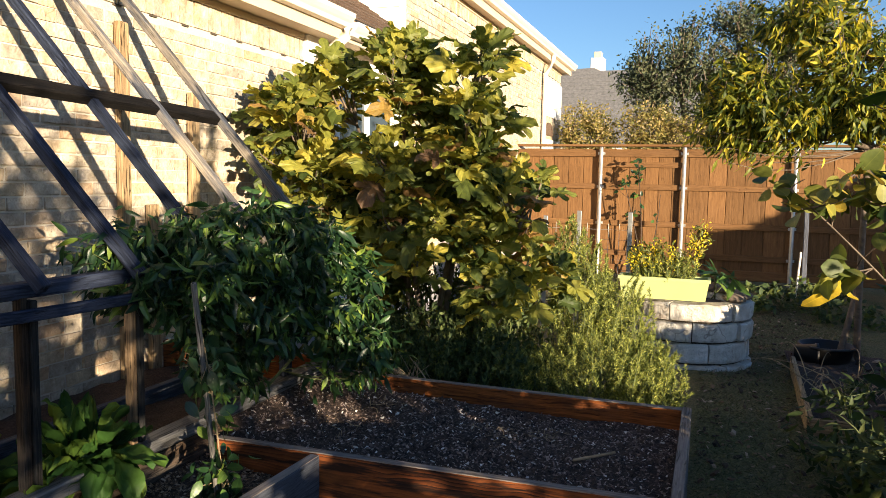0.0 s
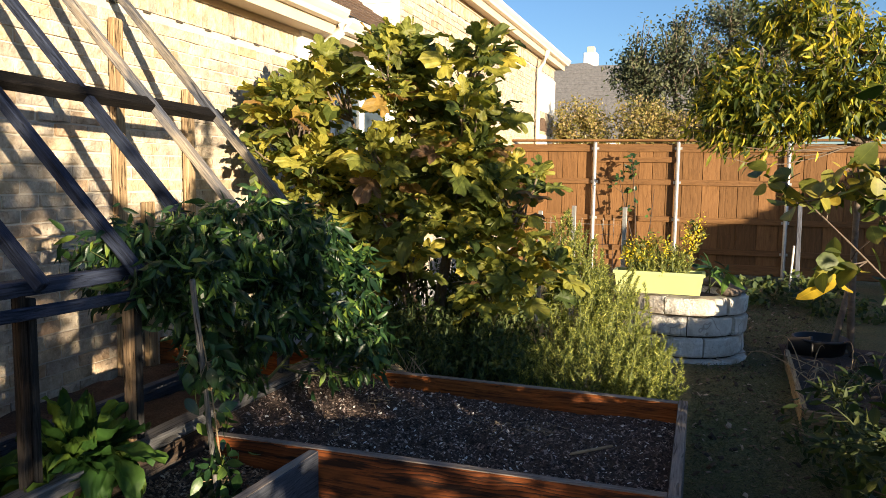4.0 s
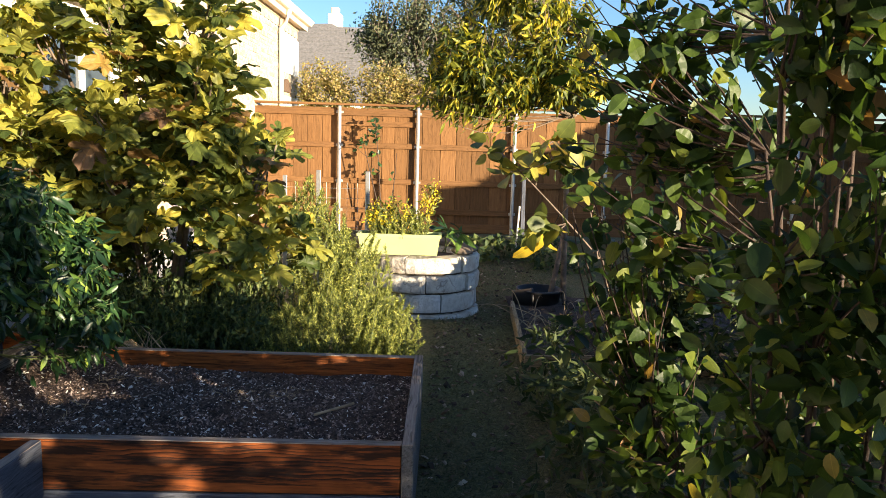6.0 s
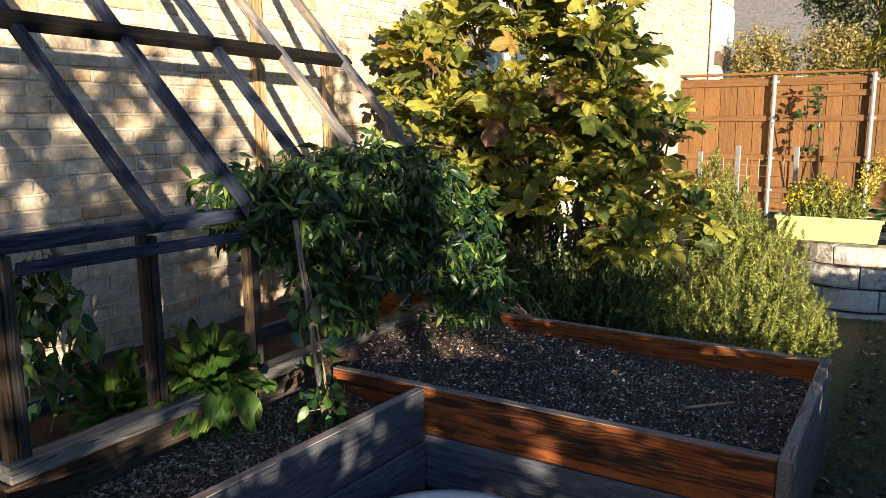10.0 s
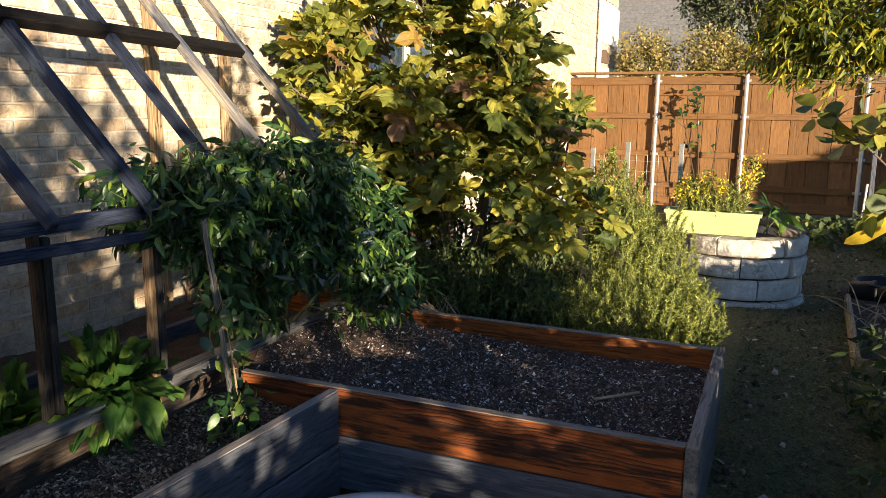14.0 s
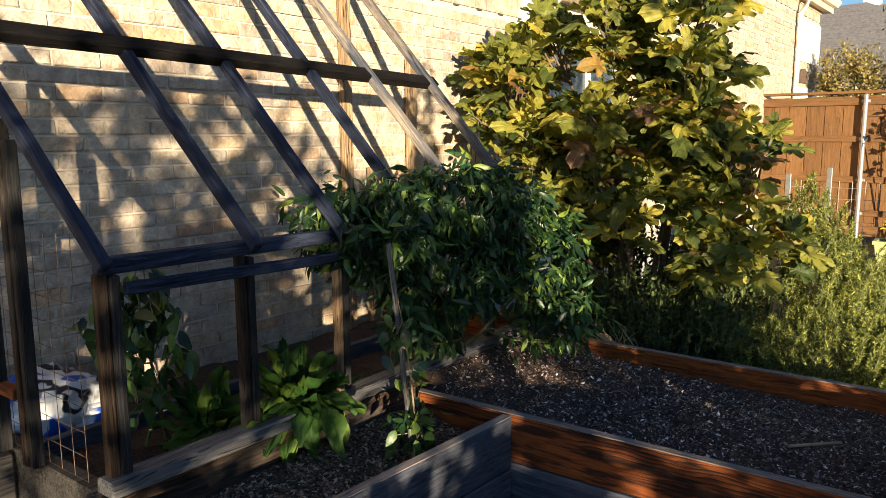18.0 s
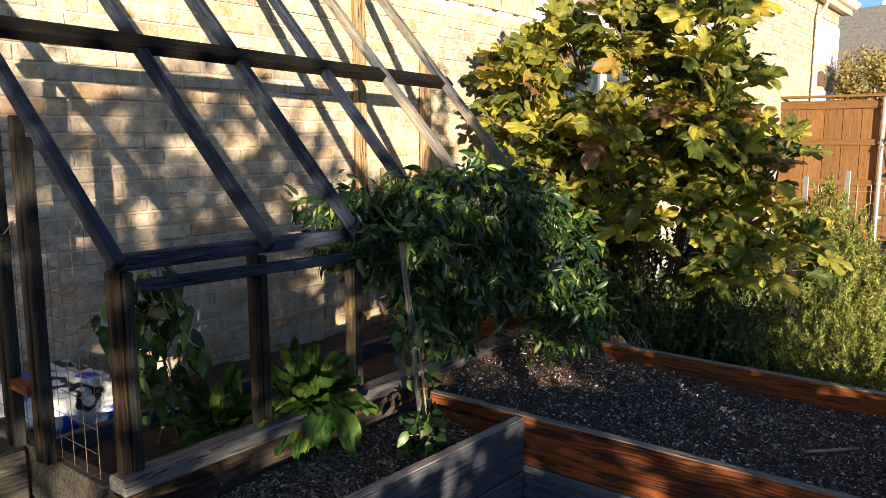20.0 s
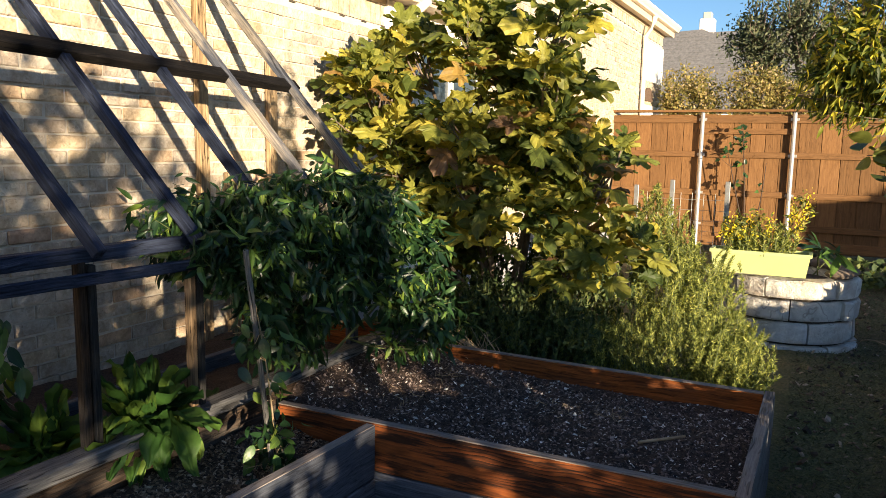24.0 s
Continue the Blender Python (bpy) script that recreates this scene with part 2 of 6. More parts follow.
def brick_material():
    m, n, l, b = mat("tumbled_tan_brick", 0.9)
    r = random_value(n, l)
    c = ramp(n, [(0.0, (0.36, 0.315, 0.265)), (0.12, (0.48, 0.415, 0.335)), (0.30, (0.57, 0.48, 0.37)), (0.48, (0.50, 0.435, 0.36)), (0.62, (0.61, 0.52, 0.40)), (0.76, (0.57, 0.45, 0.31)), (0.86, (0.46, 0.395, 0.325)), (0.95, (0.58, 0.41, 0.26)), (1.0, (0.47, 0.32, 0.22))])
    l.new(r, c.inputs[0])
    v = world_vec(n, l)
    s = noise_node(n, l, v, 14.0, 6.0, 0.7)
    sr = ramp(n, [(0.38, (0.66, 0.62, 0.57)), (0.55, (0.94, 0.94, 0.94)), (0.68, (1.19, 1.18, 1.14))])
    l.new(s.outputs[0], sr.inputs[0])
    col = mixc(n, l, "MULTIPLY", 1.0, c.outputs[0], sr.outputs[0])
    dark = noise_node(n, l, v, 45.0, 5.0, 0.6)
    dr = ramp(n, [(0.62, (1, 1, 1)), (0.72, (0.45, 0.40, 0.36))])
    l.new(dark.outputs[0], dr.inputs[0])
    col = mixc(n, l, "MULTIPLY", 0.8, col, dr.outputs[0])
    w = n.new("ShaderNodeTexWave")
    w.inputs["Scale"].default_value, w.inputs["Distortion"].default_value = 10.0, 14.0
    w.inputs["Detail"].default_value, w.inputs["Detail Scale"].default_value = 2.0, 1.6
    l.new(v, w.inputs["Vector"])
    wr = ramp(n, [(0.30, (1, 1, 1)), (0.80, (0.96, 0.955, 0.95)), (0.97, (1.12, 1.115, 1.11))])
    l.new(w.outputs["Fac"], wr.inputs[0])
    l.new(mixc(n, l, "MULTIPLY", 1.0, col, wr.outputs[0]), b.inputs["Base Color"])
    bump(n, l, b, w.outputs["Fac"], 0.45, 0.005)
    return m


M_BRICK = brick_material()
M_MORTAR = plain("light_mortar", (0.54, 0.49, 0.41), 0.95, vary=0.12, scale=9.0, bump_by=0.004)
M_CREAM = plain("cream_trim_paint", (0.62, 0.50, 0.36), 0.6, vary=0.06)
M_WHITE = plain("white_siding_paint", (0.78, 0.75, 0.70), 0.55, vary=0.05, scale=3.0)
M_GUTTER = plain("ivory_gutter_enamel", (0.74, 0.68, 0.58), 0.4, vary=0.05)
M_CONCRETE = plain("foundation_concrete", (0.30, 0.30, 0.31), 0.95, vary=0.2, scale=7.0, bump_by=0.005)
M_STEEL = plain("galvanized_steel", (0.46, 0.46, 0.45), 0.42, metal=0.75, vary=0.15, scale=20.0)
M_WIRE = plain("galvanized_wire", (0.50, 0.50, 0.48), 0.5, metal=0.6, vary=0.1)
M_RUST = plain("rusty_wire", (0.16, 0.11, 0.08), 0.8, vary=0.3)
M_GREENBOX = plain("pale_green_plastic", (0.49, 0.54, 0.22), 0.45, vary=0.05, scale=3.0)


def stone_material():
    m, n, l, b = mat("white_limestone", 0.9)
    v = world_vec(n, l)
    a = noise_node(n, l, v, 11.0, 6.0, 0.65)
    c = ramp(n, [(0.3, (0.52, 0.50, 0.46)), (0.55, (0.74, 0.72, 0.68)), (0.75, (0.82, 0.80, 0.76))])
    l.new(a.outputs[0], c.inputs[0])
    s = noise_node(n, l, v, 3.2, 5.0, 0.65)
    sr = ramp(n, [(0.50, (0, 0, 0)), (0.66, (0.6, 0.6, 0.6))])
    l.new(s.outputs[0], sr.inputs[0])
    col = mixc(n, l, "MIX", sr.outputs[0], c.outputs[0], (0.42, 0.30, 0.20))
    r = ramp(n, [(0.0, (0.85, 0.82, 0.78)), (1.0, (1.08, 1.08, 1.08))])
    l.new(random_value(n, l), r.inputs[0])
    k = noise_node(n, l, v, 3.0, 3.0, 0.45)
    kr = ramp(n, [(0.492, (1, 1, 1)), (0.498, (0.4, 0.36, 0.32)), (0.502, (0.4, 0.36, 0.32)), (0.508, (1, 1, 1))])
    l.new(k.outputs[0], kr.inputs[0])
    col = mixc(n, l, "MULTIPLY", 0.6, col, kr.outputs[0])
    l.new(mixc(n, l, "MULTIPLY", 1.0, col, r.outputs[0]), b.inputs["Base Color"])
    f = noise_node(n, l, v, 26.0, 6.0, 0.7)
    bump(n, l, b, f.outputs[0], 1.0, 0.03)
    return m


M_STONE = stone_material()
M_STONEGAP = plain("stone_gap_soil", (0.07, 0.055, 0.04), 0.95)
M_GLASS, _n, _l, _b = mat("window_glass", 0.05)
_b.inputs["Base Color"].default_value = (0.05, 0.07, 0.09, 1)
_b.inputs["Specular IOR Level"].default_value = 0.8
M_BLACK = plain("black_plastic", (0.012, 0.012, 0.013), 0.5, vary=0.3)


def sack_material():
    """Printed plastic: blue ground, white field, black marks."""
    m, n, l, b = mat("printed_sack_plastic", 0.3)
    a = noise_node(n, l, world_vec(n, l), 6.5, 2.0, 0.4)
    c = ramp(n, [(0.44, (0.015, 0.10, 0.55)), (0.47, (0.70, 0.74, 0.80)), (0.58, (0.78, 0.80, 0.82)), (0.60, (0.02, 0.02, 0.03)), (0.65, (0.02, 0.02, 0.03)), (0.67, (0.75, 0.77, 0.80))])
    l.new(a.outputs[0], c.inputs[0])
    l.new(c.outputs[0], b.inputs["Base Color"])
    f = noise_node(n, l, world_vec(n, l), 40.0, 4.0, 0.6)
    bump(n, l, b, f.outputs[0], 0.8, 0.01)
    return m


M_SACK = sack_material()
M_YELLOW = plain("yellow_sack_print", (0.70, 0.52, 0.04), 0.45, vary=0.1)
M_BARK = plain("grey_bark", (0.16, 0.12, 0.09), 0.9, vary=0.35, scale=25.0, bump_by=0.006)
M_REDBARK = plain("reddish_bark", (0.050, 0.029, 0.019), 0.75, vary=0.35, scale=25.0, bump_by=0.004)
M_STEM = plain("green_stem", (0.09, 0.11, 0.035), 0.7, vary=0.3, scale=20.0)
M_DRY = plain("dry_straw", (0.36, 0.26, 0.15), 0.9, vary=0.35, scale=20.0)
M_TUB = plain("whitewashed_tub_rim", (0.42, 0.44, 0.46), 0.6, vary=0.2, scale=12.0)


def soil_material():
    m, n, l, b = mat("dark_potting_soil", 0.95)
    v = world_vec(n, l)
    a = noise_node(n, l, v, 90.0, 6.0, 0.75)
    c = ramp(n, [(0.3, (0.016, 0.010, 0.008)), (0.55, (0.080, 0.054, 0.042)), (0.7, (0.14, 0.098, 0.077)), (0.82, (0.24, 0.18, 0.145))])
    l.new(a.outputs[0], c.inputs[0])
    big = noise_node(n, l, v, 3.5, 4.0, 0.6)
    br = ramp(n, [(0.35, (0.75, 0.75, 0.8)), (0.7, (1.3, 1.2, 1.1))])
    l.new(big.outputs[0], br.inputs[0])
    l.new(mixc(n, l, "MULTIPLY", 1.0, c.outputs[0], br.outputs[0]), b.inputs["Base Color"])
    bump(n, l, b, a.outputs[0], 1.0, 0.02)
    return m


def lawn_material():
    m, n, l, b = mat("thin_winter_lawn", 0.95)
    v = world_vec(n, l)
    a = noise_node(n, l, v, 60.0, 6.0, 0.7)
    big = noise_node(n, l, v, 1.6, 5.0, 0.6)
    c = ramp(n, [(0.3, (0.042, 0.043, 0.019)), (0.5, (0.12, 0.112, 0.052)), (0.7, (0.24, 0.212, 0.11))])
    l.new(a.outputs[0], c.inputs[0])
    br = ramp(n, [(0.35, (0.8, 0.95, 0.7)), (0.65, (1.25, 1.05, 0.95))])
    l.new(big.outputs[0], br.inputs[0])
    l.new(mixc(n, l, "MULTIPLY", 1.0, c.outputs[0], br.outputs[0]), b.inputs["Base Color"])
    bump(n, l, b, a.outputs[0], 1.0, 0.03)
    return m


M_SOIL, M_LAWN = soil_material(), lawn_material()


def island_ramp(name, stops, rough=0.9):
    m, n, l, b = mat(name, rough)
    c = ramp(n, stops)
    l.new(random_value(n, l), c.inputs[0])
    l.new(c.outputs[0], b.inputs["Base Color"])
    return m


M_CHIPS = island_ramp("wood_chip_mulch", [(0.0, (0.014, 0.009, 0.008)), (0.50, (0.100, 0.068, 0.057)), (0.82, (0.24, 0.176, 0.15)), (0.955, (0.42, 0.34, 0.30)), (1.0, (0.90, 0.86, 0.82))])
M_MULCH = island_ramp("brown_bark_mulch", [(0.0, (0.022, 0.015, 0.010)), (0.45, (0.105, 0.064, 0.038)), (0.82, (0.26, 0.170, 0.105)), (1.0, (0.48, 0.38, 0.28))])
M_PEBBLE = island_ramp("pale_pebbles", [(0.0, (0.42, 0.38, 0.33)), (1.0, (0.68, 0.66, 0.62))])
M_GRASS = island_ramp("grass_blades", [(0.0, (0.045, 0.060, 0.018)), (0.5, (0.10, 0.105, 0.038)), (0.85, (0.17, 0.15, 0.072)), (1.0, (0.27, 0.225, 0.13))])


def leaf_material(name, stops, gloss=0.45, through=0.35, blotch=None, scale=30.0, shine=0.32):
    """Leaves: colour per leaf, mottling, veins' relief and light coming through."""
    m, n, l, b = mat(name, gloss)
    c = ramp(n, stops)
    l.new(random_value(n, l), c.inputs[0])
    v = world_vec(n, l)
    t = noise_node(n, l, v, scale, 4.0, 0.6)
    tr = ramp(n, [(0.35, (0.78, 0.8, 0.78)), (0.65, (1.15, 1.12, 1.1))])
    l.new(t.outputs[0], tr.inputs[0])
    col = mixc(n, l, "MULTIPLY", 1.0, c.outputs[0], tr.outputs[0])
    if blotch:
        s = noise_node(n, l, v, scale * 0.35, 3.0, 0.6)
        sr = ramp(n, [(0.58, (0, 0, 0)), (0.70, (0.45, 0.45, 0.45))])
        l.new(s.outputs[0], sr.inputs[0])
        col = mixc(n, l, "MIX", sr.outputs[0], col, blotch)
    at = n.new("ShaderNodeAttribute")
    at.attribute_name = "leaf"
    xyz = n.new("ShaderNodeSeparateXYZ")
    l.new(at.outputs["Vector"], xyz.inputs[0])

    def math_node(op, a, c2):
        q = n.new("ShaderNodeMath")
        q.operation = op
        for sock, val in ((q.inputs[0], a), (q.inputs[1], c2)):
            if isinstance(val, bpy.types.NodeSocket):
                l.new(val, sock)
            else:
                sock.default_value = val
        return q.outputs[0]

    side = math_node("ABSOLUTE", xyz.outputs[0], 0.0)
    slant = math_node("SUBTRACT", xyz.outputs[1], math_node("MULTIPLY", side, 0.7))
    ribs = math_node("SINE", math_node("MULTIPLY", slant, 36.0), 0.0)
    rib = ramp(n, [(0.88, (0, 0, 0)), (0.99, (0.05, 0.05, 0.05))])
    l.new(ribs, rib.inputs[0])
    mid = ramp(n, [(0.006, (0.35, 0.35, 0.35)), (0.018, (0, 0, 0))])
    l.new(side, mid.inputs[0])
    vein = math_node("MAXIMUM", rib.outputs[0], mid.outputs[0])
    pale = mixc(n, l, "MULTIPLY", 1.0, col, (1.9, 1.8, 1.6))
    col = mixc(n, l, "MIX", vein, col, pale)
    l.new(col, b.inputs["Base Color"])
    b.inputs["Specular IOR Level"].default_value = shine
    bump(n, l, b, math_node("ADD", t.outputs[0], math_node("MULTIPLY", ribs, 0.02)), 0.45, 0.005)
    tb = n.new("ShaderNodeBsdfTranslucent")
    l.new(mixc(n, l, "MULTIPLY", 1.0, col, (1.5, 1.45, 0.7)), tb.inputs["Color"])
    mx = n.new("ShaderNodeMixShader")
    mx.inputs[0].default_value = through
    l.new(b.outputs[0], mx.inputs[1])
    l.new(tb.outputs[0], mx.inputs[2])
    l.new(mx.outputs[0], n["Material Output"].inputs["Surface"])
    return m


L_FIG = leaf_material("fig_leaf", [(0.0, (0.045, 0.072, 0.020)), (0.26, (0.105, 0.135, 0.030)), (0.50, (0.21, 0.23, 0.046)), (0.78, (0.36, 0.34, 0.062)), (0.93, (0.50, 0.42, 0.07)), (0.975, (0.32, 0.19, 0.065)), (1.0, (0.17, 0.10, 0.06))], 0.5, 0.42, (0.26, 0.19, 0.07), 26.0)
L_PEPPER = leaf_material("pepper_leaf", [(0.0, (0.010, 0.030, 0.013)), (0.5, (0.019, 0.052, 0.020)), (0.80, (0.040, 0.092, 0.026)), (0.93, (0.09, 0.16, 0.03)), (1.0, (0.20, 0.27, 0.05))], 0.36, 0.2, shine=0.4)
L_CHARD = leaf_material("broad_green_leaf", [(0.0, (0.016, 0.050, 0.012)), (0.6, (0.042, 0.105, 0.022)), (1.0, (0.14, 0.22, 0.036))], 0.55, 0.26, None, 24.0, shine=0.22)
L_ROSEMARY = leaf_material("rosemary_needle", [(0.0, (0.045, 0.070, 0.020)), (0.45, (0.17, 0.205, 0.050)), (0.85, (0.38, 0.40, 0.10)), (1.0, (0.52, 0.52, 0.16))], 0.6, 0.34)
L_LOW = leaf_material("low_herb_leaf", [(0.0, (0.024, 0.044, 0.018)), (0.6, (0.06, 0.095, 0.032)), (1.0, (0.15, 0.18, 0.05))], 0.6, 0.28)
L_APPLE = leaf_material("apple_leaf", [(0.0, (0.015, 0.033, 0.009)), (0.45, (0.034, 0.067, 0.014)), (0.8, (0.070, 0.112, 0.021)), (0.97, (0.16, 0.19, 0.03)), (1.0, (0.28, 0.13, 0.06))], 0.45, 0.38, None, 35.0)
L_PEACH = leaf_material("peach_leaf", [(0.0, (0.025, 0.042, 0.012)), (0.35, (0.075, 0.105, 0.02)), (0.62, (0.20, 0.22, 0.03)), (0.85, (0.42, 0.37, 0.04)), (1.0, (0.52, 0.42, 0.05))], 0.5, 0.4)
L_OAK = leaf_material("oak_leaf", [(0.0, (0.045, 0.06, 0.035)), (0.6, (0.10, 0.12, 0.065)), (1.0, (0.19, 0.20, 0.11))], 0.6, 0.25)
L_HEDGE = leaf_material("autumn_shrub_leaf", [(0.0, (0.09, 0.10, 0.03)), (0.5, (0.24, 0.21, 0.06)), (0.85, (0.38, 0.29, 0.11)), (1.0, (0.50, 0.39, 0.26))], 0.7, 0.3)
L_YOUNG = leaf_material("yellowing_leaf", [(0.0, (0.05, 0.08, 0.018)), (0.5, (0.11, 0.135, 0.03)), (0.78, (0.25, 0.235, 0.045)), (1.0, (0.42, 0.31, 0.05))], 0.5, 0.3, (0.24, 0.19, 0.05), 22.0)
L_FLOWER = leaf_material("yellow_flower", [(0.0, (0.62, 0.50, 0.02)), (1.0, (0.78, 0.62, 0.05))], 0.6, 0.3)
M_YELLOWLEAF = leaf_material("turned_yellow_leaf", [(0.0, (0.52, 0.36, 0.03)), (1.0, (0.60, 0.46, 0.05))], 0.5, 0.4, (0.40, 0.22, 0.04), 24.0)
L_WEED = leaf_material("weed_leaf", [(0.0, (0.018, 0.032, 0.010)), (0.6, (0.042, 0.065, 0.018)), (1.0, (0.11, 0.12, 0.04))], 0.6, 0.3)

# ---- mesh helpers ----


def mesh_of(name, verts, faces, material, smooth=False):
    me = bpy.data.meshes.new(name)
    me.from_pydata([tuple(v) for v in verts], [], [tuple(f) for f in faces])
    me.materials.append(material)
    if smooth:
        me.polygons.foreach_set("use_smooth", [True] * len(me.polygons))
    me.update()
    return me


def thing(name, label, category, group="", kind="", at=(0, 0, 0)):
    e = new(name)
    e.location = at
    e.empty_display_size = 0.1
    return tagged(e, label, category, group, kind)


def child(name, me, parent, label="", kind=""):
    ob = new(name, me)
    ob.parent = parent
    ob.matrix_parent_inverse = Matrix.Translation([-v for v in (parent.location if parent.parent is None else (0, 0, 0))])
    return tagged(ob, label, "", "", kind)


def box_data(lo, hi, chamfer=0.0):
    (x0, y0, z0), (x1, y1, z1) = lo, hi
    if not chamfer:
        v = [(x0, y0, z0), (x1, y0, z0), (x1, y1, z0), (x0, y1, z0), (x0, y0, z1), (x1, y0, z1), (x1, y1, z1), (x0, y1, z1)]
        return v, [(0, 3, 2, 1), (4, 5, 6, 7), (0, 1, 5, 4), (1, 2, 6, 5), (2, 3, 7, 6), (3, 0, 4, 7)]
    c = chamfer
    v, f = [], []
    for sx, x in ((1, x0), (-1, x1)):
        for sy, y in ((1, y0), (-1, y1)):
            for sz, z in ((1, z0), (-1, z1)):
                v += [(x, y + sy * c, z + sz * c), (x + sx * c, y, z + sz * c), (x + sx * c, y + sy * c, z)]
    bm = bmesh.new()
    for p in v:
        bm.verts.new(p)
    bmesh.ops.convex_hull(bm, input=bm.verts)
    bmesh.ops.dissolve_limit(bm, angle_limit=0.01, verts=bm.verts, edges=bm.edges)
    bm.verts.index_update()
    out = [tuple(p.co) for p in bm.verts], [tuple(p.index for p in q.verts) for q in bm.faces]
    bm.free()
    return out


def board(name, lo, hi, material, parent, label="", chamfer=0.004):
    return child(name, mesh_of(name, *box_data(lo, hi, chamfer), material), parent, label)


def beam(name, a, b, width, depth, material, parent, label="", side=(0, 1, 0)):
    """A sawn bar from a to b; width along side, depth across both."""
    a, b, s = Vector(a), Vector(b), Vector(side)
    d = (b - a).normalized()
    s = (s - d * s.dot(d)).normalized()
    u = d.cross(s)
    v, f = box_data((0, -width / 2, -depth / 2), ((b - a).length, width / 2, depth / 2), 0.004)
    ob = child(name, mesh_of(name, v, f, material), parent, label)
    ob.matrix_basis = Matrix(((d.x, s.x, u.x, a.x), (d.y, s.y, u.y, a.y), (d.z, s.z, u.z, a.z), (0, 0, 0, 1)))
    return ob


def tubes(lines, sides=5):
    """Lines: lists of (point, radius). One mesh of tapered round stems."""
    verts, faces = [], []
    for line in lines:
        pts = [Vector(p) for p, _ in line]
        prev = None
        for i, (p, r) in enumerate(line):
            d = (pts[min(i + 1, len(pts) - 1)] - pts[max(i - 1, 0)])
            d = d.normalized() if d.length > 1e-9 else Vector((0, 0, 1))
            u = d.cross((0.3, 0.5, 0.81) if abs(d.z) < 0.9 else (1, 0.2, 0)).normalized()
            w = d.cross(u)
            ring = len(verts)
            for k in range(sides):
                a = 2 * math.pi * k / sides
                verts.append(pts[i] + u * (r * math.cos(a)) + w * (r * math.sin(a)))
            if prev is not None:
                for k in range(sides):
                    faces.append((prev + k, prev + (k + 1) % sides, ring + (k + 1) % sides, ring + k))
            prev = ring
        faces.append(tuple(range(prev, prev + sides)))
    return verts, faces


def leaf_shape(kind):
    """A leaf of length 1 along y, its face towards z."""
    if kind == "fig":
        # five rounded lobes, fanned out from the palm
        half = [(0.08, -0.06), (0.22, -0.09), (0.36, -0.02), (0.42, 0.09), (0.36, 0.16), (0.25, 0.235), (0.37, 0.26), (0.50, 0.36), (0.57, 0.50), (0.54, 0.61), (0.45, 0.64), (0.33, 0.57), (0.20, 0.50), (0.23, 0.60), (0.29, 0.71), (0.28, 0.84), (0.19, 0.94), (0.07, 0.99)]
        rim = [(0.0, 0.0)] + half + [(0.0, 1.0)] + [(-x, y) for x, y in half[::-1]]
        c, k = (0.0, 0.30), len(rim)

        def lift(x, y, i):
            return 0.20 * abs(x) - 0.40 * (x * x + (y - 0.2) ** 2) + 0.05 * math.sin(i * 1.9)

        vs = [(c[0], c[1], lift(*c, 0))]
        for part in (0.5, 1.0):
            vs += [(c[0] + part * (x - c[0]), c[1] + part * (y - c[1]), lift(c[0] + part * (x - c[0]), c[1] + part * (y - c[1]), i if part == 1.0 else 0)) for i, (x, y) in enumerate(rim)]
        fs = [(0, 1 + i, 1 + (i + 1) % k) for i in range(k)] + [(1 + i, 1 + k + i, 1 + k + (i + 1) % k, 1 + (i + 1) % k) for i in range(k)]
        return np.array(vs, float), fs
    if kind == "ovate":
        outline = [(0.0, 0.0), (0.16, 0.10), (0.27, 0.28), (0.30, 0.46), (0.25, 0.66), (0.13, 0.86), (0.0, 1.0)]
    elif kind == "lance":
        outline = [(0.0, 0.0), (0.10, 0.14), (0.155, 0.36), (0.13, 0.62), (0.06, 0.86), (0.0, 1.0)]
    elif kind == "narrow":
        outline = [(0.0, 0.0), (0.075, 0.2), (0.09, 0.45), (0.06, 0.75), (0.0, 1.0)]
    elif kind == "needle":
        outline = [(0.0, 0.0), (0.07, 0.4), (0.0, 1.0)]
    elif kind == "small":
        outline = [(0.0, 0.0), (0.24, 0.35), (0.2, 0.7), (0.0, 1.0)]
    else:  # broad, crinkled
        outline = [(0.0, 0.0), (0.04, 0.16), (0.17, 0.26), (0.24, 0.40), (0.21, 0.50), (0.26, 0.62), (0.20, 0.78), (0.12, 0.92), (0.0, 1.0)]
    fold = {"ovate": 0.3, "lance": 0.35, "narrow": 0.4, "needle": 0.2, "small": 0.25}.get(kind, 0.22)
    droop = {"ovate": 0.16, "lance": 0.28, "narrow": 0.35, "needle": 0.0, "small": 0.05}.get(kind, 0.4)
    mids = sorted({y for _, y in outline})
    mid = [(0.0, y, 0.0) for y in mids]
    verts = list(mid)
    faces = []
    for s in (1, -1):
        edge = []
        for i, (x, y) in enumerate(outline):
            if x == 0.0:
                edge.append(mids.index(y))
            else:
                wav = 0.05 * math.sin(i * 2.4 + s) if kind == "broad" else 0.0
                edge.append(len(verts))
                verts.append((s * x, y, abs(x) * fold + wav))
        for i in range(len(outline) - 1):
            a, b2 = edge[i], edge[i + 1]
            ma, mb = mids.index(outline[i][1]), mids.index(outline[i + 1][1])
            ring = [a, b2] + list(range(mb, ma - 1, -1)) if mb >= ma else [a, b2] + list(range(mb, ma + 1))
            ring = list(dict.fromkeys(ring))
            if len(ring) >= 3:
                faces.append(tuple(ring if s > 0 else ring[::-1]))
    verts = [(x, y, z - droop * y * y) for x, y, z in verts]
    return np.array(verts, float), faces


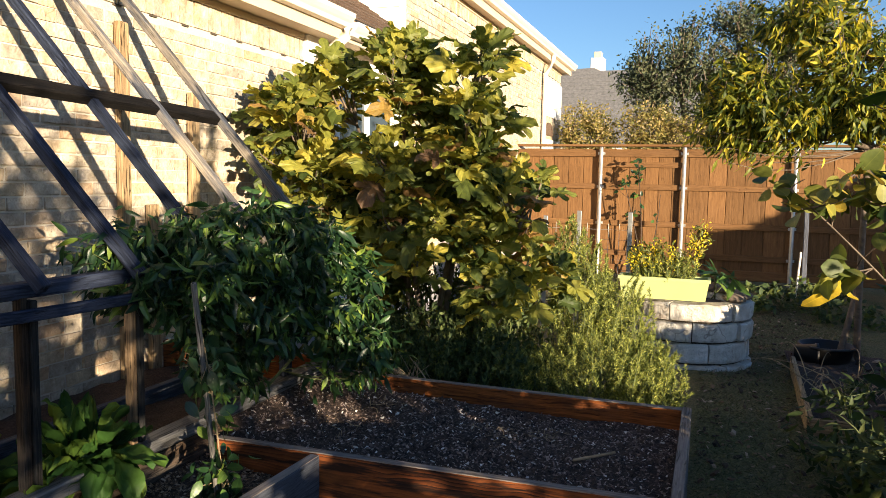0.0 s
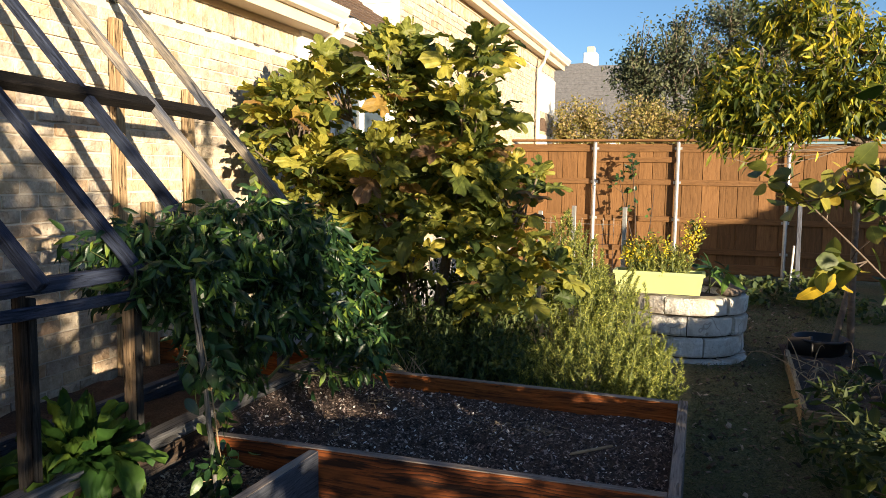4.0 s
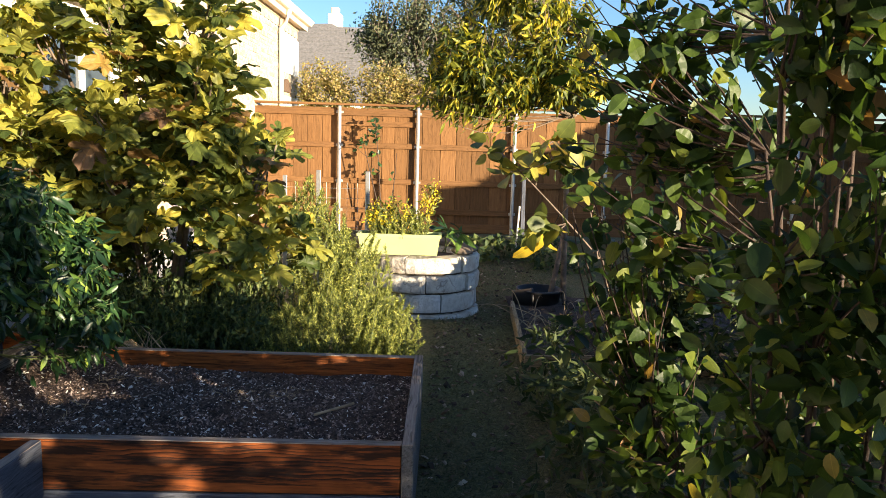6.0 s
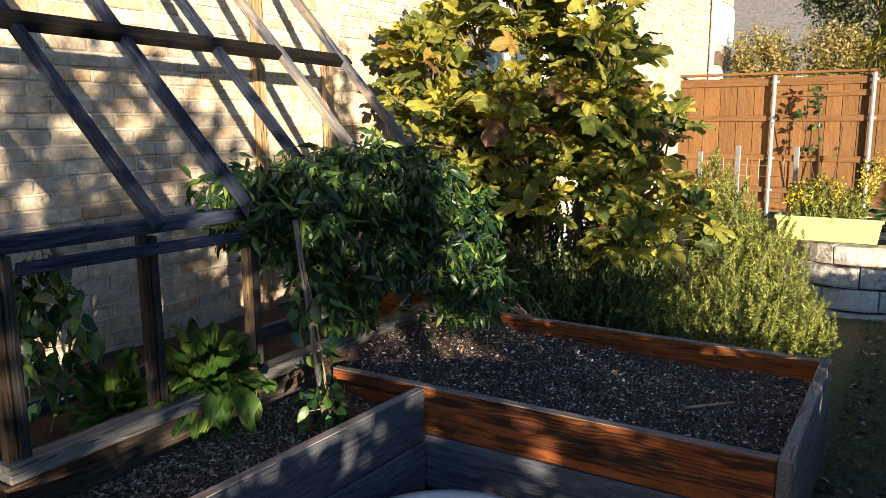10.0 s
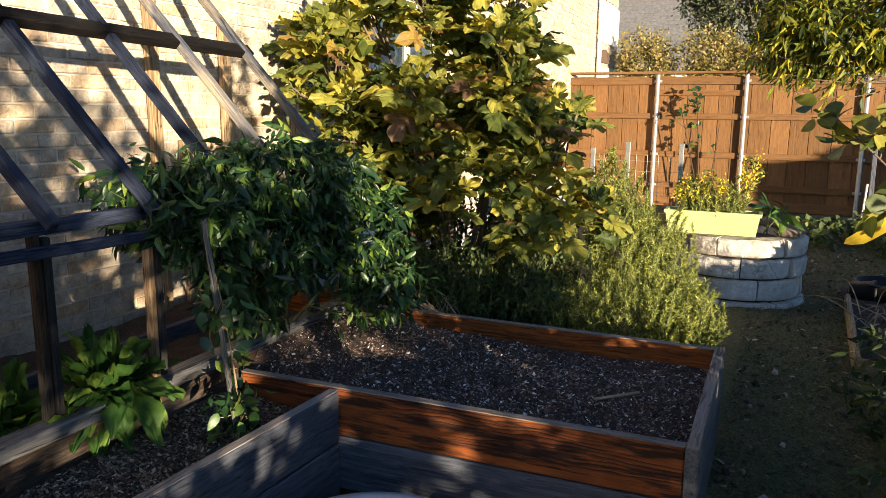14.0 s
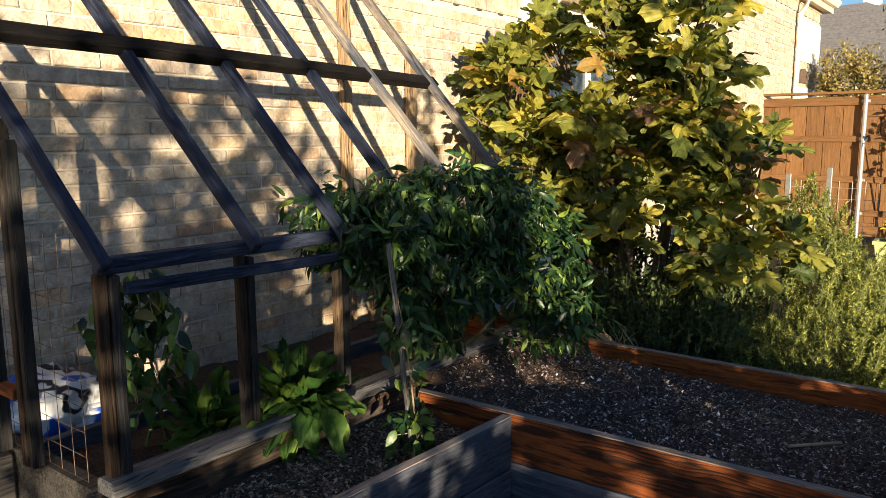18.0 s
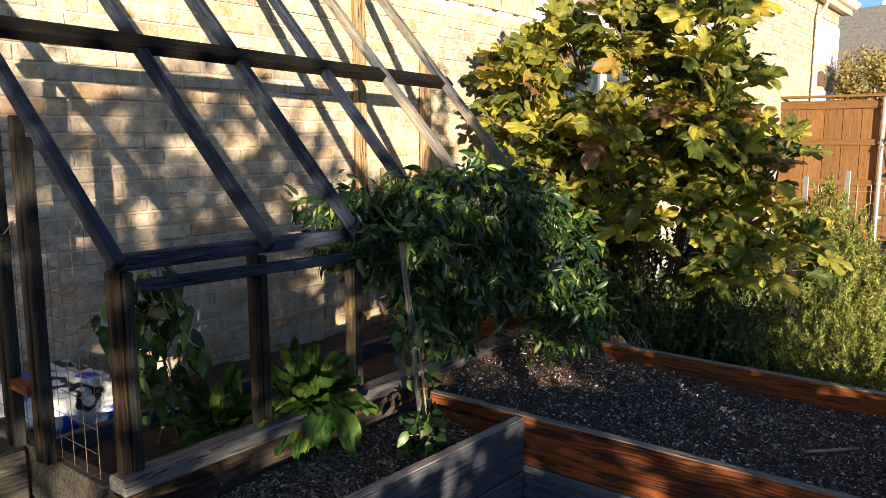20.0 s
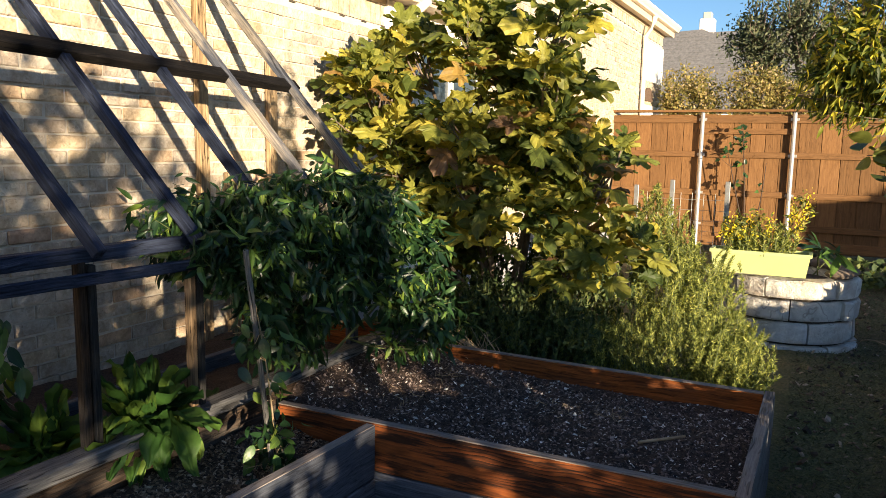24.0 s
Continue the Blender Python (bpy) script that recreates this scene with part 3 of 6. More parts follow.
LEAN = np.array([0.45, -0.45, 0.75])  # leaf faces turn to the light
SHAPES = {k: leaf_shape(k) for k in ("fig", "ovate", "lance", "narrow", "needle", "small", "broad")}


def leaf_frames(dirs, ups):
    d = dirs / np.linalg.norm(dirs, axis=1, keepdims=True)
    x = np.cross(d, ups)
    x /= np.linalg.norm(x, axis=1, keepdims=True) + 1e-9
    return np.stack([x, d, np.cross(x, d)], 2)


def mark_leaf(me, local):
    """Keeps each leaf's own coordinates for its veins."""
    a = me.attributes.new("leaf", "FLOAT_VECTOR", "POINT")
    a.data.foreach_set("vector", np.asarray(local, np.float32).reshape(-1))


def leaf_mesh(name, kind, places, dirs, sizes, material, flat=0.5, widen=None, seed=1, lean=LEAN):
    """Many leaves joined. flat: how far leaf faces turn to the sky instead of at random."""
    r = np.random.default_rng(seed)
    shape, faces = SHAPES[kind]
    n = len(places)
    ups = r.normal(size=(n, 3)) * (1 - flat) + np.array(lean) * flat * 1.6
    m = leaf_frames(np.asarray(dirs, float), ups)
    local = shape[None] * np.asarray(sizes)[:, None, None]
    if widen is not None:
        local = local * np.array([widen, 1, 1])
    v = np.einsum("nij,nvj->nvi", m, local) + np.asarray(places)[:, None]
    k = len(shape)
    sizes_f = [len(f) for f in faces]
    loops = np.concatenate([np.array(f) for f in faces])
    me = bpy.data.meshes.new(name)
    nf, nl = len(faces), len(loops)
    me.vertices.add(n * k)
    me.vertices.foreach_set("co", v.reshape(-1))
    me.loops.add(n * nl)
    me.loops.foreach_set("vertex_index", (loops[None] + (np.arange(n) * k)[:, None]).reshape(-1).astype(np.int32))
    me.polygons.add(n * nf)
    starts = np.concatenate([[0], np.cumsum(sizes_f)[:-1]])
    me.polygons.foreach_set("loop_start", (starts[None] + (np.arange(n) * nl)[:, None]).reshape(-1).astype(np.int32))
    me.update(calc_edges=True)
    me.validate()
    mark_leaf(me, np.tile(shape, (n, 1)))
    me.materials.append(material)
    return me


def bezier(a, c, b, n):
    t = np.linspace(0, 1, n)[:, None]
    return (1 - t) ** 2 * np.array(a) + 2 * t * (1 - t) * np.array(c) + t * t * np.array(b)


def in_blobs(blobs, n, seed, shell=0.0):
    """Points spread over ellipsoids (centre, radii, weight); shell: how far they keep to the outside."""
    r = np.random.default_rng(seed)
    w = np.array([b[2] for b in blobs], float)
    pick = r.choice(len(blobs), n, p=w / w.sum())
    d = r.normal(size=(n, 3))
    d /= np.linalg.norm(d, axis=1, keepdims=True)
    rad = shell + (1 - shell) * r.random(n) ** (1 / 3)
    c = np.array([b[0] for b in blobs])[pick]
    s = np.array([b[1] for b in blobs])[pick]
    return c + d * s * rad[:, None], d


def crown(trunks, blobs, twigs, seed, wood_r=(0.012, 0.003), steps=6, lift=0.25, shell=0.35):
    """Twigs from the trunks' lines into the blobs; returns the twig lines and, for leaves, points with their way."""
    r = np.random.default_rng(seed)
    tips, outs = in_blobs(blobs, twigs, seed + 1, shell)
    stems = np.concatenate([np.array([p for p, _ in t]) for t in trunks])
    lines, places, dirs = [], [], []
    for tip in tips:
        below = stems[stems[:, 2] < tip[2] + 0.05]
        if not len(below):
            below = stems[:1]
        d = np.linalg.norm((below - tip) * (1, 1, 0.6), axis=1) * (0.8 + 0.4 * r.random(len(below)))
        a = below[np.argmin(d)]
        ctrl = (a + tip) / 2 + np.array([0, 0, -lift * np.linalg.norm(tip - a)]) * r.random() + r.normal(size=3) * 0.08 * np.linalg.norm(tip - a)
        pts = bezier(a, ctrl, tip, steps)
        lines.append([(p, wood_r[0] + (wood_r[1] - wood_r[0]) * i / (steps - 1)) for i, p in enumerate(pts)])
        places.append(pts)
    return lines, places


def leaves_on(paths, per, seed, start=0.35, spread=0.7, droop=0.0, jitter=0.03):
    """Leaf points along the outer part of each twig, turned out round it."""
    r = np.random.default_rng(seed)
    P, D = [], []
    for pts in paths:
        k = r.poisson(per)
        t = start + (1 - start) * r.random(k) ** 0.7
        x = t * (len(pts) - 1)
        i = np.minimum(x.astype(int), len(pts) - 2)
        f = (x - i)[:, None]
        p = pts[i] * (1 - f) + pts[i + 1] * f
        along = pts[i + 1] - pts[i]
        along /= np.linalg.norm(along, axis=1, keepdims=True) + 1e-9
        d = along * (1 - spread) + r.normal(size=(k, 3)) * spread * 0.8
        d[:, 2] -= droop
        P.append(p + r.normal(size=(k, 3)) * jitter)
        D.append(d)
    return np.concatenate(P), np.concatenate(D)

# ---- ground ----
WALL_X, FENCE_Y = -1.64, 9.49


def sheet(name, x0, x1, y0, y1, nx, ny, height, material):
    xs, ys = np.linspace(x0, x1, nx), np.linspace(y0, y1, ny)
    v = [(x, y, height(x, y)) for y in ys for x in xs]
    f = [(j * nx + i, j * nx + i + 1, (j + 1) * nx + i + 1, (j + 1) * nx + i) for j in range(ny - 1) for i in range(nx - 1)]
    return mesh_of(name, v, f, material, True)


ground = new("ground", sheet("ground", -400, 400, -400, 400, 3, 3, lambda x, y: -0.02, M_LAWN))
tagged(ground, "thin greenish brown winter lawn", "lawn", "", "structure")
path = new("lawn", sheet("lawn", 0.0, 9.0, -4.0, 9.45, 90, 130, lambda x, y: 0.006 + 0.022 * noise.noise((x * 2.1, y * 2.1, 0)) + 0.01 * noise.noise((x * 9, y * 9, 4)), M_LAWN))
tagged(path, "uneven worn grass path between the raised beds", "lawn", "", "structure")

# ---- house ----
COURSE, BRICK_L, JOINT = 0.0677, 0.203, 0.010


def brick_wall(name, y0, y1, z0, z1, x, near, label, seed, soldier=None):
    """A wall facing +x: mortar body, bricks proud of it; those inside near (y0, y1, z0, z1) are pieces of their own."""
    body = new(name, mesh_of(name, *box_data((x - 0.2, y0, z0), (x, y1, z1)), M_MORTAR))
    tagged(body, label, "wall", "", "structure")
    r = np.random.default_rng(seed)
    unit = {}
    for L in (BRICK_L - JOINT, (BRICK_L - JOINT) / 2):
        for k in range(4):
            v, f = box_data((-0.02, 0.0, 0.0), (0.009, L, COURSE - JOINT), 0.004)
            bm = bmesh.new()
            vs = [bm.verts.new((p[0] + 0.002 * r.normal(), p[1] + 0.002 * r.normal(), p[2] + 0.0015 * r.normal())) for p in v]
            for q in f:
                bm.faces.new([vs[i] for i in q])
            me = bpy.data.meshes.new("brick")
            bm.to_mesh(me)
            bm.free()
            me.materials.append(M_BRICK)
            unit[(L, k)] = me
    jv, jf = [], []
    pieces = 0
    n = int((z1 - z0) / COURSE)
    for c in range(n):
        z = z0 + c * COURSE + JOINT / 2
        if z + COURSE > z1:
            break
        y = y0 - (BRICK_L / 2 if c % 2 else 0.0)
        while y < y1 - 0.02:
            a, b = max(y, y0), min(y + BRICK_L - JOINT, y1)
            if b - a > 0.03:
                key = (BRICK_L - JOINT, int(r.integers(4)))
                dx = 0.0025 * r.normal()
                full = b - a > BRICK_L - JOINT - 0.001
                if full and near[0] < y < near[1] and near[2] < z < near[3] and pieces < 300:
                    ob = new("brick", unit[key])
                    ob.parent = body
                    ob.location = (x + dx, y, z)
                    pieces += 1
                else:
                    k = len(jv)
                    v, f = box_data((x - 0.01, a, z), (x + 0.009 + dx, b, z + COURSE - JOINT))
                    jit = 0.002 * r.normal(size=(8, 3))
                    jv += [tuple(np.array(p) + q) for p, q in zip(v, jit)]
                    jf += [tuple(i + k for i in q) for q in (f[1], f[0], f[2], f[3], f[4])]
            y += BRICK_L
    if soldier:
        s0, s1, zb, zt = soldier
        y = s0
        while y < s1:
            k = len(jv)
            v, f = box_data((x - 0.01, y, zb), (x + 0.012 + 0.002 * r.normal(), min(y + COURSE - JOINT, s1), zt))
            jv += v
            jf += [tuple(i + k for i in q) for q in f]
            y += COURSE
    if jv:
        child("brickwork", mesh_of("brickwork", jv, jf, M_BRICK), body, "", "stuff")
    return body


FRIEZE = 2.345
brick_wall("wall_house", -9.0, 2.72, 0.34, FRIEZE, WALL_X, (-1.5, 0.72, 0.92, 2.02), "tan tumbled brick house wall with soldier course", 3)


def soldier_course(y0, y1, zb, zt, x, step_out, parent):
    v, f, r, y = [], [], np.random.default_rng(4), y0
    while y < y1 - 0.03:
        k = len(v)
        a, b = box_data((x - 0.2, y + 0.004, zb), (x + 0.012 + 0.002 * r.normal(), min(y + COURSE - 0.006, y1), zt - 0.003))
        v += a
        f += [tuple(i + k for i in q) for q in b]
        y += COURSE
    child("soldier_course", mesh_of("soldier_course", v, f, M_BRICK), parent, "upright soldier course of tan brick", "stuff")
    # dark weep slots
    for i, yy in enumerate(np.arange(y0 + 0.25, y1, 0.27)):
        board("weep_slot", (x - 0.02, yy, zb - 0.012), (x + 0.0135, yy + 0.05, zb - 0.002), M_STONEGAP, parent, "", 0.0)


house = thing("house", "tan brick house with ivory gutters and brown shingle roof", "house", "", "", (WALL_X, 3.0, 0.0))
board("soldier_backing", (WALL_X - 0.2, -9.0, FRIEZE), (WALL_X - 0.01, 2.72, 2.55), M_MORTAR, house, "", 0.0)
soldier_course(-3.5, 2.72, FRIEZE + 0.002, 2.54, WALL_X, 0, house)
board("foundation", (WALL_X - 0.2, -9.0, -0.3), (WALL_X + 0.012, 13.2, 0.34), M_CONCRETE, house, "grey concrete foundation edge", 0.0)
# eave over the near wall
board("soffit", (WALL_X - 0.2, -9.0, 2.542), (WALL_X + 0.23, 4.6, 2.57), M_CREAM, house, "cream painted soffit", 0.0)
board("frieze_board", (WALL_X - 0.01, -9.0, 2.498), (WALL_X + 0.024, 2.72, 2.541), M_CREAM, house, "", 0.0)
board("fascia", (WALL_X + 0.233, -9.0, 2.515), (WALL_X + 0.255, 4.6, 2.70), M_CREAM, house, "cream painted fascia board", 0.0)


def gutter(y0, y1, x, z, parent, name="gutter"):
    """An ogee gutter along y."""
    prof = [(0.0, 0.0), (0.0, -0.10), (0.07, -0.10), (0.085, -0.07), (0.10, -0.055), (0.12, -0.03), (0.125, 0.0), (0.118, 0.0), (0.112, -0.028), (0.08, -0.06), (0.066, -0.092), (0.006, -0.092), (0.006, 0.0)]
    n = len(prof)
    v = [(x + a, y0, z + b) for a, b in prof] + [(x + a, y1, z + b) for a, b in prof]
    f = [(i, (i + 1) % n, n + (i + 1) % n, n + i) for i in range(n)] + [(0, 1, 2, 3, 4, 5, 6)[::-1], tuple(n + i for i in range(7))]
    return child(name, mesh_of(name, v, f, M_GUTTER), parent, "ivory enamelled metal gutter")


gutter(-9.0, 2.86, WALL_X + 0.257, 2.695, house)
gutter(2.90, 4.6, WALL_X + 0.257, 2.645, house)


def spout(lines, parent, name="downspout"):
    v, f = tubes([[(p, 0.04) for p in lines]], 8)
    return child(name, mesh_of(name, v, f, M_GUTTER, True), parent, "ivory metal downspout")


spout([(WALL_X + 0.31, 2.86, 2.60), (WALL_X + 0.30, 2.86, 2.54), (WALL_X + 0.22, 2.85, 2.47), (WALL_X + 0.12, 2.83, 2.40), (WALL_X + 0.065, 2.82, 2.32), (WALL_X + 0.06, 2.82, 0.3)], house)
# white siding bay with a window behind the fig
board("bay_wall", (WALL_X - 0.2, 2.725, 0.34), (WALL_X + 0.02, 4.6, 2.54), M_WHITE, house, "white painted siding", 0.0)
board("corner_board", (WALL_X + 0.02, 2.725, 0.34), (WALL_X + 0.045, 2.90, 2.54), M_WHITE, house, "white corner board")
for k in range(14):
    board("siding_board", (WALL_X + 0.02, 2.905, 0.40 + k * 0.15), (WALL_X + 0.034, 4.6, 0.535 + k * 0.15), M_WHITE, house)
win = thing("window_1", "white framed double window above the fig", "window", "", "structure", (WALL_X, 3.7, 1.7))
for nm, lo, hi in (("window_frame", (0.036, 3.15, 2.26), (0.07, 4.35, 2.32)), ("window_frame", (0.036, 3.15, 1.1), (0.07, 4.35, 1.16)), ("window_frame", (0.036, 3.15, 1.16), (0.07, 3.21, 2.26)), ("window_frame", (0.036, 4.29, 1.16), (0.07, 4.35, 2.26)), ("window_frame", (0.036, 3.72, 1.16), (0.07, 3.78, 2.26))):
    board(nm, (WALL_X + lo[0], lo[1], lo[2]), (WALL_X + hi[0], hi[1], hi[2]), M_WHITE, win)
for a, b in ((3.21, 3.72), (3.78, 4.29)):
    board("pane", (WALL_X + 0.038, a, 1.16), (WALL_X + 0.044, b, 2.26), M_GLASS, win, "", 0.0)
# shingle roof slope above the near eave
M_SHINGLE = plain("brown_roof_shingle", (0.12, 0.075, 0.05), 0.9, vary=0.35, scale=30.0, bump_by=0.01)


def shingles(name, origin, along, up, rows, length, depth, material, parent, piece=0.32):
    """Courses of shingles up a slope, each lapping the one below."""
    r, v, f = np.random.default_rng(11), [], []
    o, a, u = Vector(origin), Vector(along).normalized(), Vector(up).normalized()
    nrm = a.cross(u)
    for i in range(rows):
        s = -r.random() * piece
        while s < length:
            e = min(s + piece * (0.8 + 0.4 * r.random()), length)
            s0 = max(s, 0)
            k = len(v)
            t = 0.012 + 0.006 * r.random()
            p0, p1 = o + a * (s0 + 0.004) + u * i * depth, o + a * e + u * i * depth
            v += [p0, p1, p1 + u * depth * 1.05, p0 + u * depth * 1.05, p0 + nrm * t, p1 + nrm * t, p1 + u * depth * 1.05 + nrm * 0.003, p0 + u * depth * 1.05 + nrm * 0.003]
            f += [tuple(k + j for j in q) for q in ((4, 5, 6, 7), (0, 1, 5, 4), (1, 2, 6, 5), (3, 0, 4, 7))]
            s = e
    return child(name, mesh_of(name, v, f, material), parent, "", "stuff")


shingles("shingle_cover", (WALL_X + 0.29, -9.0, 2.695), (0, 1, 0), (-0.82, 0, 0.57), 28, 13.9, 0.14, M_SHINGLE, house)
board("roof_deck", (WALL_X - 5, -9.0, 2.572), (WALL_X + 0.23, 4.6, 2.62), M_CREAM, house, "", 0.0)
# taller far wing
WING_Y0, WING_Y1, WING_TOP = 4.75, 12.9, 3.62
brick_wall("wall_wing", WING_Y0, WING_Y1, 0.34, WING_TOP - 0.2, WALL_X, (99, 99, 99, 99), "tan brick wall of the taller house wing", 5)
wing = thing("house_wing", "taller tan brick house wing with ivory gutter", "house", "", "", (WALL_X, 9.0, 0.0))
board("soldier_backing", (WALL_X - 0.2, WING_Y0, WING_TOP - 0.2), (WALL_X - 0.01, WING_Y1, WING_TOP), M_MORTAR, wing, "", 0.0)
soldier_course(WING_Y0, WING_Y1, WING_TOP - 0.198, WING_TOP, WALL_X, 0, wing)
board("gable_wall", (WALL_X - 4, WING_Y0 - 0.02, 2.4), (WALL_X - 0.005, WING_Y0 - 0.002, 5.6), M_WHITE, wing, "white siding gable", 0.0)
for k in range(18):
    board("siding_board", (WALL_X - 4, WING_Y0 - 0.035, 2.5 + 0.17 * k), (WALL_X - 0.06, WING_Y0 - 0.021, 2.655 + 0.17 * k), M_WHITE, wing, "", 0.0)
board("soffit", (WALL_X - 0.2, WING_Y0 - 0.02, WING_TOP), (WALL_X + 0.14, WING_Y1 + 0.25, WING_TOP + 0.03), M_CREAM, wing, "", 0.0)
board("frieze_board", (WALL_X - 0.01, WING_Y0, WING_TOP - 0.05), (WALL_X + 0.026, WING_Y1, WING_TOP - 0.001), M_CREAM, wing, "", 0.0)
board("fascia", (WALL_X + 0.143, WING_Y0 - 0.02, WING_TOP - 0.02), (WALL_X + 0.165, WING_Y1 + 0.25, WING_TOP + 0.18), M_CREAM, wing, "", 0.0)
gutter(WING_Y0 - 0.1, WING_Y1 + 0.27, WALL_X + 0.167, WING_TOP + 0.18, wing)
spout([(WALL_X + 0.22, 11.1, WING_TOP + 0.08), (WALL_X + 0.21, 11.1, WING_TOP), (WALL_X + 0.15, 11.1, WING_TOP - 0.12), (WALL_X + 0.08, 11.1, WING_TOP - 0.25), (WALL_X + 0.06, 11.1, 0.3)], wing)
board("white_panel", (WALL_X + 0.012, 11.3, WING_TOP - 0.95), (WALL_X + 0.03, 12.9, WING_TOP - 0.26), M_WHITE, wing, "white painted panel")
board("white_panel", (WALL_X + 0.012, 11.25, 1.4), (WALL_X + 0.03, 12.9, 2.25), M_WHITE, wing, "white painted panel")
arch_v = [(WALL_X + 0.036, 11.78 + 0.36 * math.cos(a), 2.32 + 0.24 * math.sin(a)) for a in np.linspace(0, math.pi, 13)]
arch_n = len(arch_v)
arch_b = [(WALL_X - 0.02, y, z) for _, y, z in arch_v]
child("arched_niche", mesh_of("arched_niche", arch_v + arch_b, [tuple(range(arch_n))] + [(i, i + 1, arch_n + i + 1, arch_n + i) for i in range(arch_n - 1)], M_SHINGLE), wing, "small dark arched niche")
shingles("shingle_cover", (WALL_X + 0.18, WING_Y0, WING_TOP + 0.17), (0, 1, 0), (-0.8, 0, 0.6), 22, 8.5, 0.2, M_SHINGLE, wing, 0.5)

# ---- back fence ----
fence = thing("back_fence", "brown stained cedar board fence with steel posts", "fence", "", "", (0, FENCE_Y, 0))
fr = np.random.default_rng(21)
FTOP = 2.05
picket_mesh = {}
batten_mesh = mesh_of('batten', *box_data((0, 0, 0), (0.054, 0.015, FTOP - 0.12)), M_FENCE)
x = -1.95
while x < 9.0:
    w = (0.29 if fr.random() > 0.3 else 0.25) if x > 0.9 else (0.235 if fr.random() > 0.4 else 0.20)
    key = (w, int(fr.integers(3)))
    if key not in picket_mesh:
        picket_mesh[key] = mesh_of("picket", *box_data((0, 0, 0), (w - 0.007, 0.018, FTOP - 0.12), 0.003), M_FENCE)
    p = child("picket", picket_mesh[key], fence)
    p.matrix_parent_inverse = Matrix.Identity(4)
    p.location = (x, 0.045 + 0.002 * fr.normal(), 0.05 + 0.004 * fr.normal())
    b_s = child("batten", batten_mesh, fence)
    b_s.matrix_parent_inverse = Matrix.Identity(4)
    b_s.location = (x - 0.03, 0.072, 0.05)
    x += w
for z, h in ((0.06, 0.14), (0.34, 0.085), (0.80, 0.085), (1.36, 0.085), (1.86, 0.10)):
    board("rail", (-1.95, FENCE_Y + 0.002, z), (9.0, FENCE_Y + 0.038, z + h), M_FENCE_H, fence)
board("rail", (-0.30, FENCE_Y + 0.0, 1.70), (0.92, FENCE_Y + 0.036, 1.78), M_FENCE_H, fence)
board("fence_cap", (-1.97, FENCE_Y - 0.03, FTOP - 0.035), (9.0, FENCE_Y + 0.12, FTOP), M_FENCE_H, fence)
for px in (-1.69, -0.30, 0.93, 2.45, 3.9, 5.4, 6.9, 8.3):
    post = child("fence_post", mesh_of("fence_post", *tubes([[((px, FENCE_Y - 0.035, 0.0), 0.03), ((px, FENCE_Y - 0.035, FTOP - 0.06), 0.03), ((px, FENCE_Y - 0.035, FTOP - 0.04), 0.022)]], 12), M_STEEL, True), fence, "round galvanized steel post")
    for z in (0.38, 0.84, 1.40, 1.91):
        board("bracket", (px - 0.055, FENCE_Y - 0.012, z - 0.02), (px + 0.055, FENCE_Y - 0.001, z + 0.02), M_STEEL, post, "", 0.003)
# unseen side fence closing the yard, added and stepped for its cast shadow
side = thing("side_fence", "unseen brown cedar side fence added for its shadow", "fence", "", "", (9.0, 6.0, 0))
y = 3.1 - 0.152 * 29
while y < 9.4:
    p = child("picket", mesh_of("picket", *box_data((0, 0, 0), (0.145, 0.018, 1.57 + min(0.8, 0.49 * max(0.0, y - 3.55)) if y > 3.05 else 0.92), 0.003), M_FENCE), side)
    p.matrix_parent_inverse = Matrix.Identity(4)
    p.rotation_euler = (0, 0, radians(90))
    p.location = (0, y - 6.0, 0.05)
    y += 0.152
for z in (0.2, 0.7, 1.2):
    board("rail", (8.94, 3.1 if z > 0.8 else -1.3, z), (8.98, 9.4, z + 0.09), M_FENCE_H, side)

# ---- raised beds ----
ZB = 0.44
BED_Y1 = 1.19
bed = thing("raised_bed", "square raised bed of red stained planks with dark soil", "raised bed", "raised beds", "", (0.6, 0.6, 0))


def front_y(x):
    """The front plank stands a little askew."""
    return 0.035 + 0.022 * (x + 0.46)


def askew_board(name, lo, hi, material, parent, label="", chamfer=0.004):
    v, f = box_data(lo, hi, chamfer)
    return child(name, mesh_of(name, [(a, b + front_y(a), c) for a, b, c in v], f, material), parent, label)


askew_board("plank", (-0.46, 0.0, 0.255), (1.245, 0.04, ZB), M_PLANK, bed, "red stained front plank with grey worn top")
askew_board("plank", (-0.46, 0.002, 0.035), (1.245, 0.042, 0.248), M_GREY[0], bed, "grey weathered lower plank")
board("plank", (-0.46, BED_Y1 - 0.04, 0.245), (1.245, BED_Y1, ZB), M_RED[0], bed, "red stained back plank")
board("plank", (-0.46, BED_Y1 - 0.04, 0.03), (1.245, BED_Y1 - 0.002, 0.24), M_RED[0], bed)
board("plank", (1.247, 0.066, 0.25), (1.289, BED_Y1 + 0.004, ZB + 0.004), M_SIDE, bed, "grey weathered side plank")
board("plank", (1.247, 0.064, 0.02), (1.287, BED_Y1, 0.243), M_SIDE, bed)
# thin strips laid on the planks to paint their sky-lit tops
askew_board("top_strip", (-0.46, 0.003, ZB), (1.245, 0.038, ZB + 0.004), M_TOP[0], bed, "grey worn plank top with sky light in its tone", 0.0)
board("top_strip", (-0.46, BED_Y1 - 0.037, ZB), (1.245, BED_Y1 - 0.003, ZB + 0.004), M_TOP[0], bed, "", 0.0)
board("top_strip", (1.249, 0.068, ZB + 0.004), (1.287, BED_Y1 + 0.002, ZB + 0.007), M_TOP[1], bed, "", 0.0)
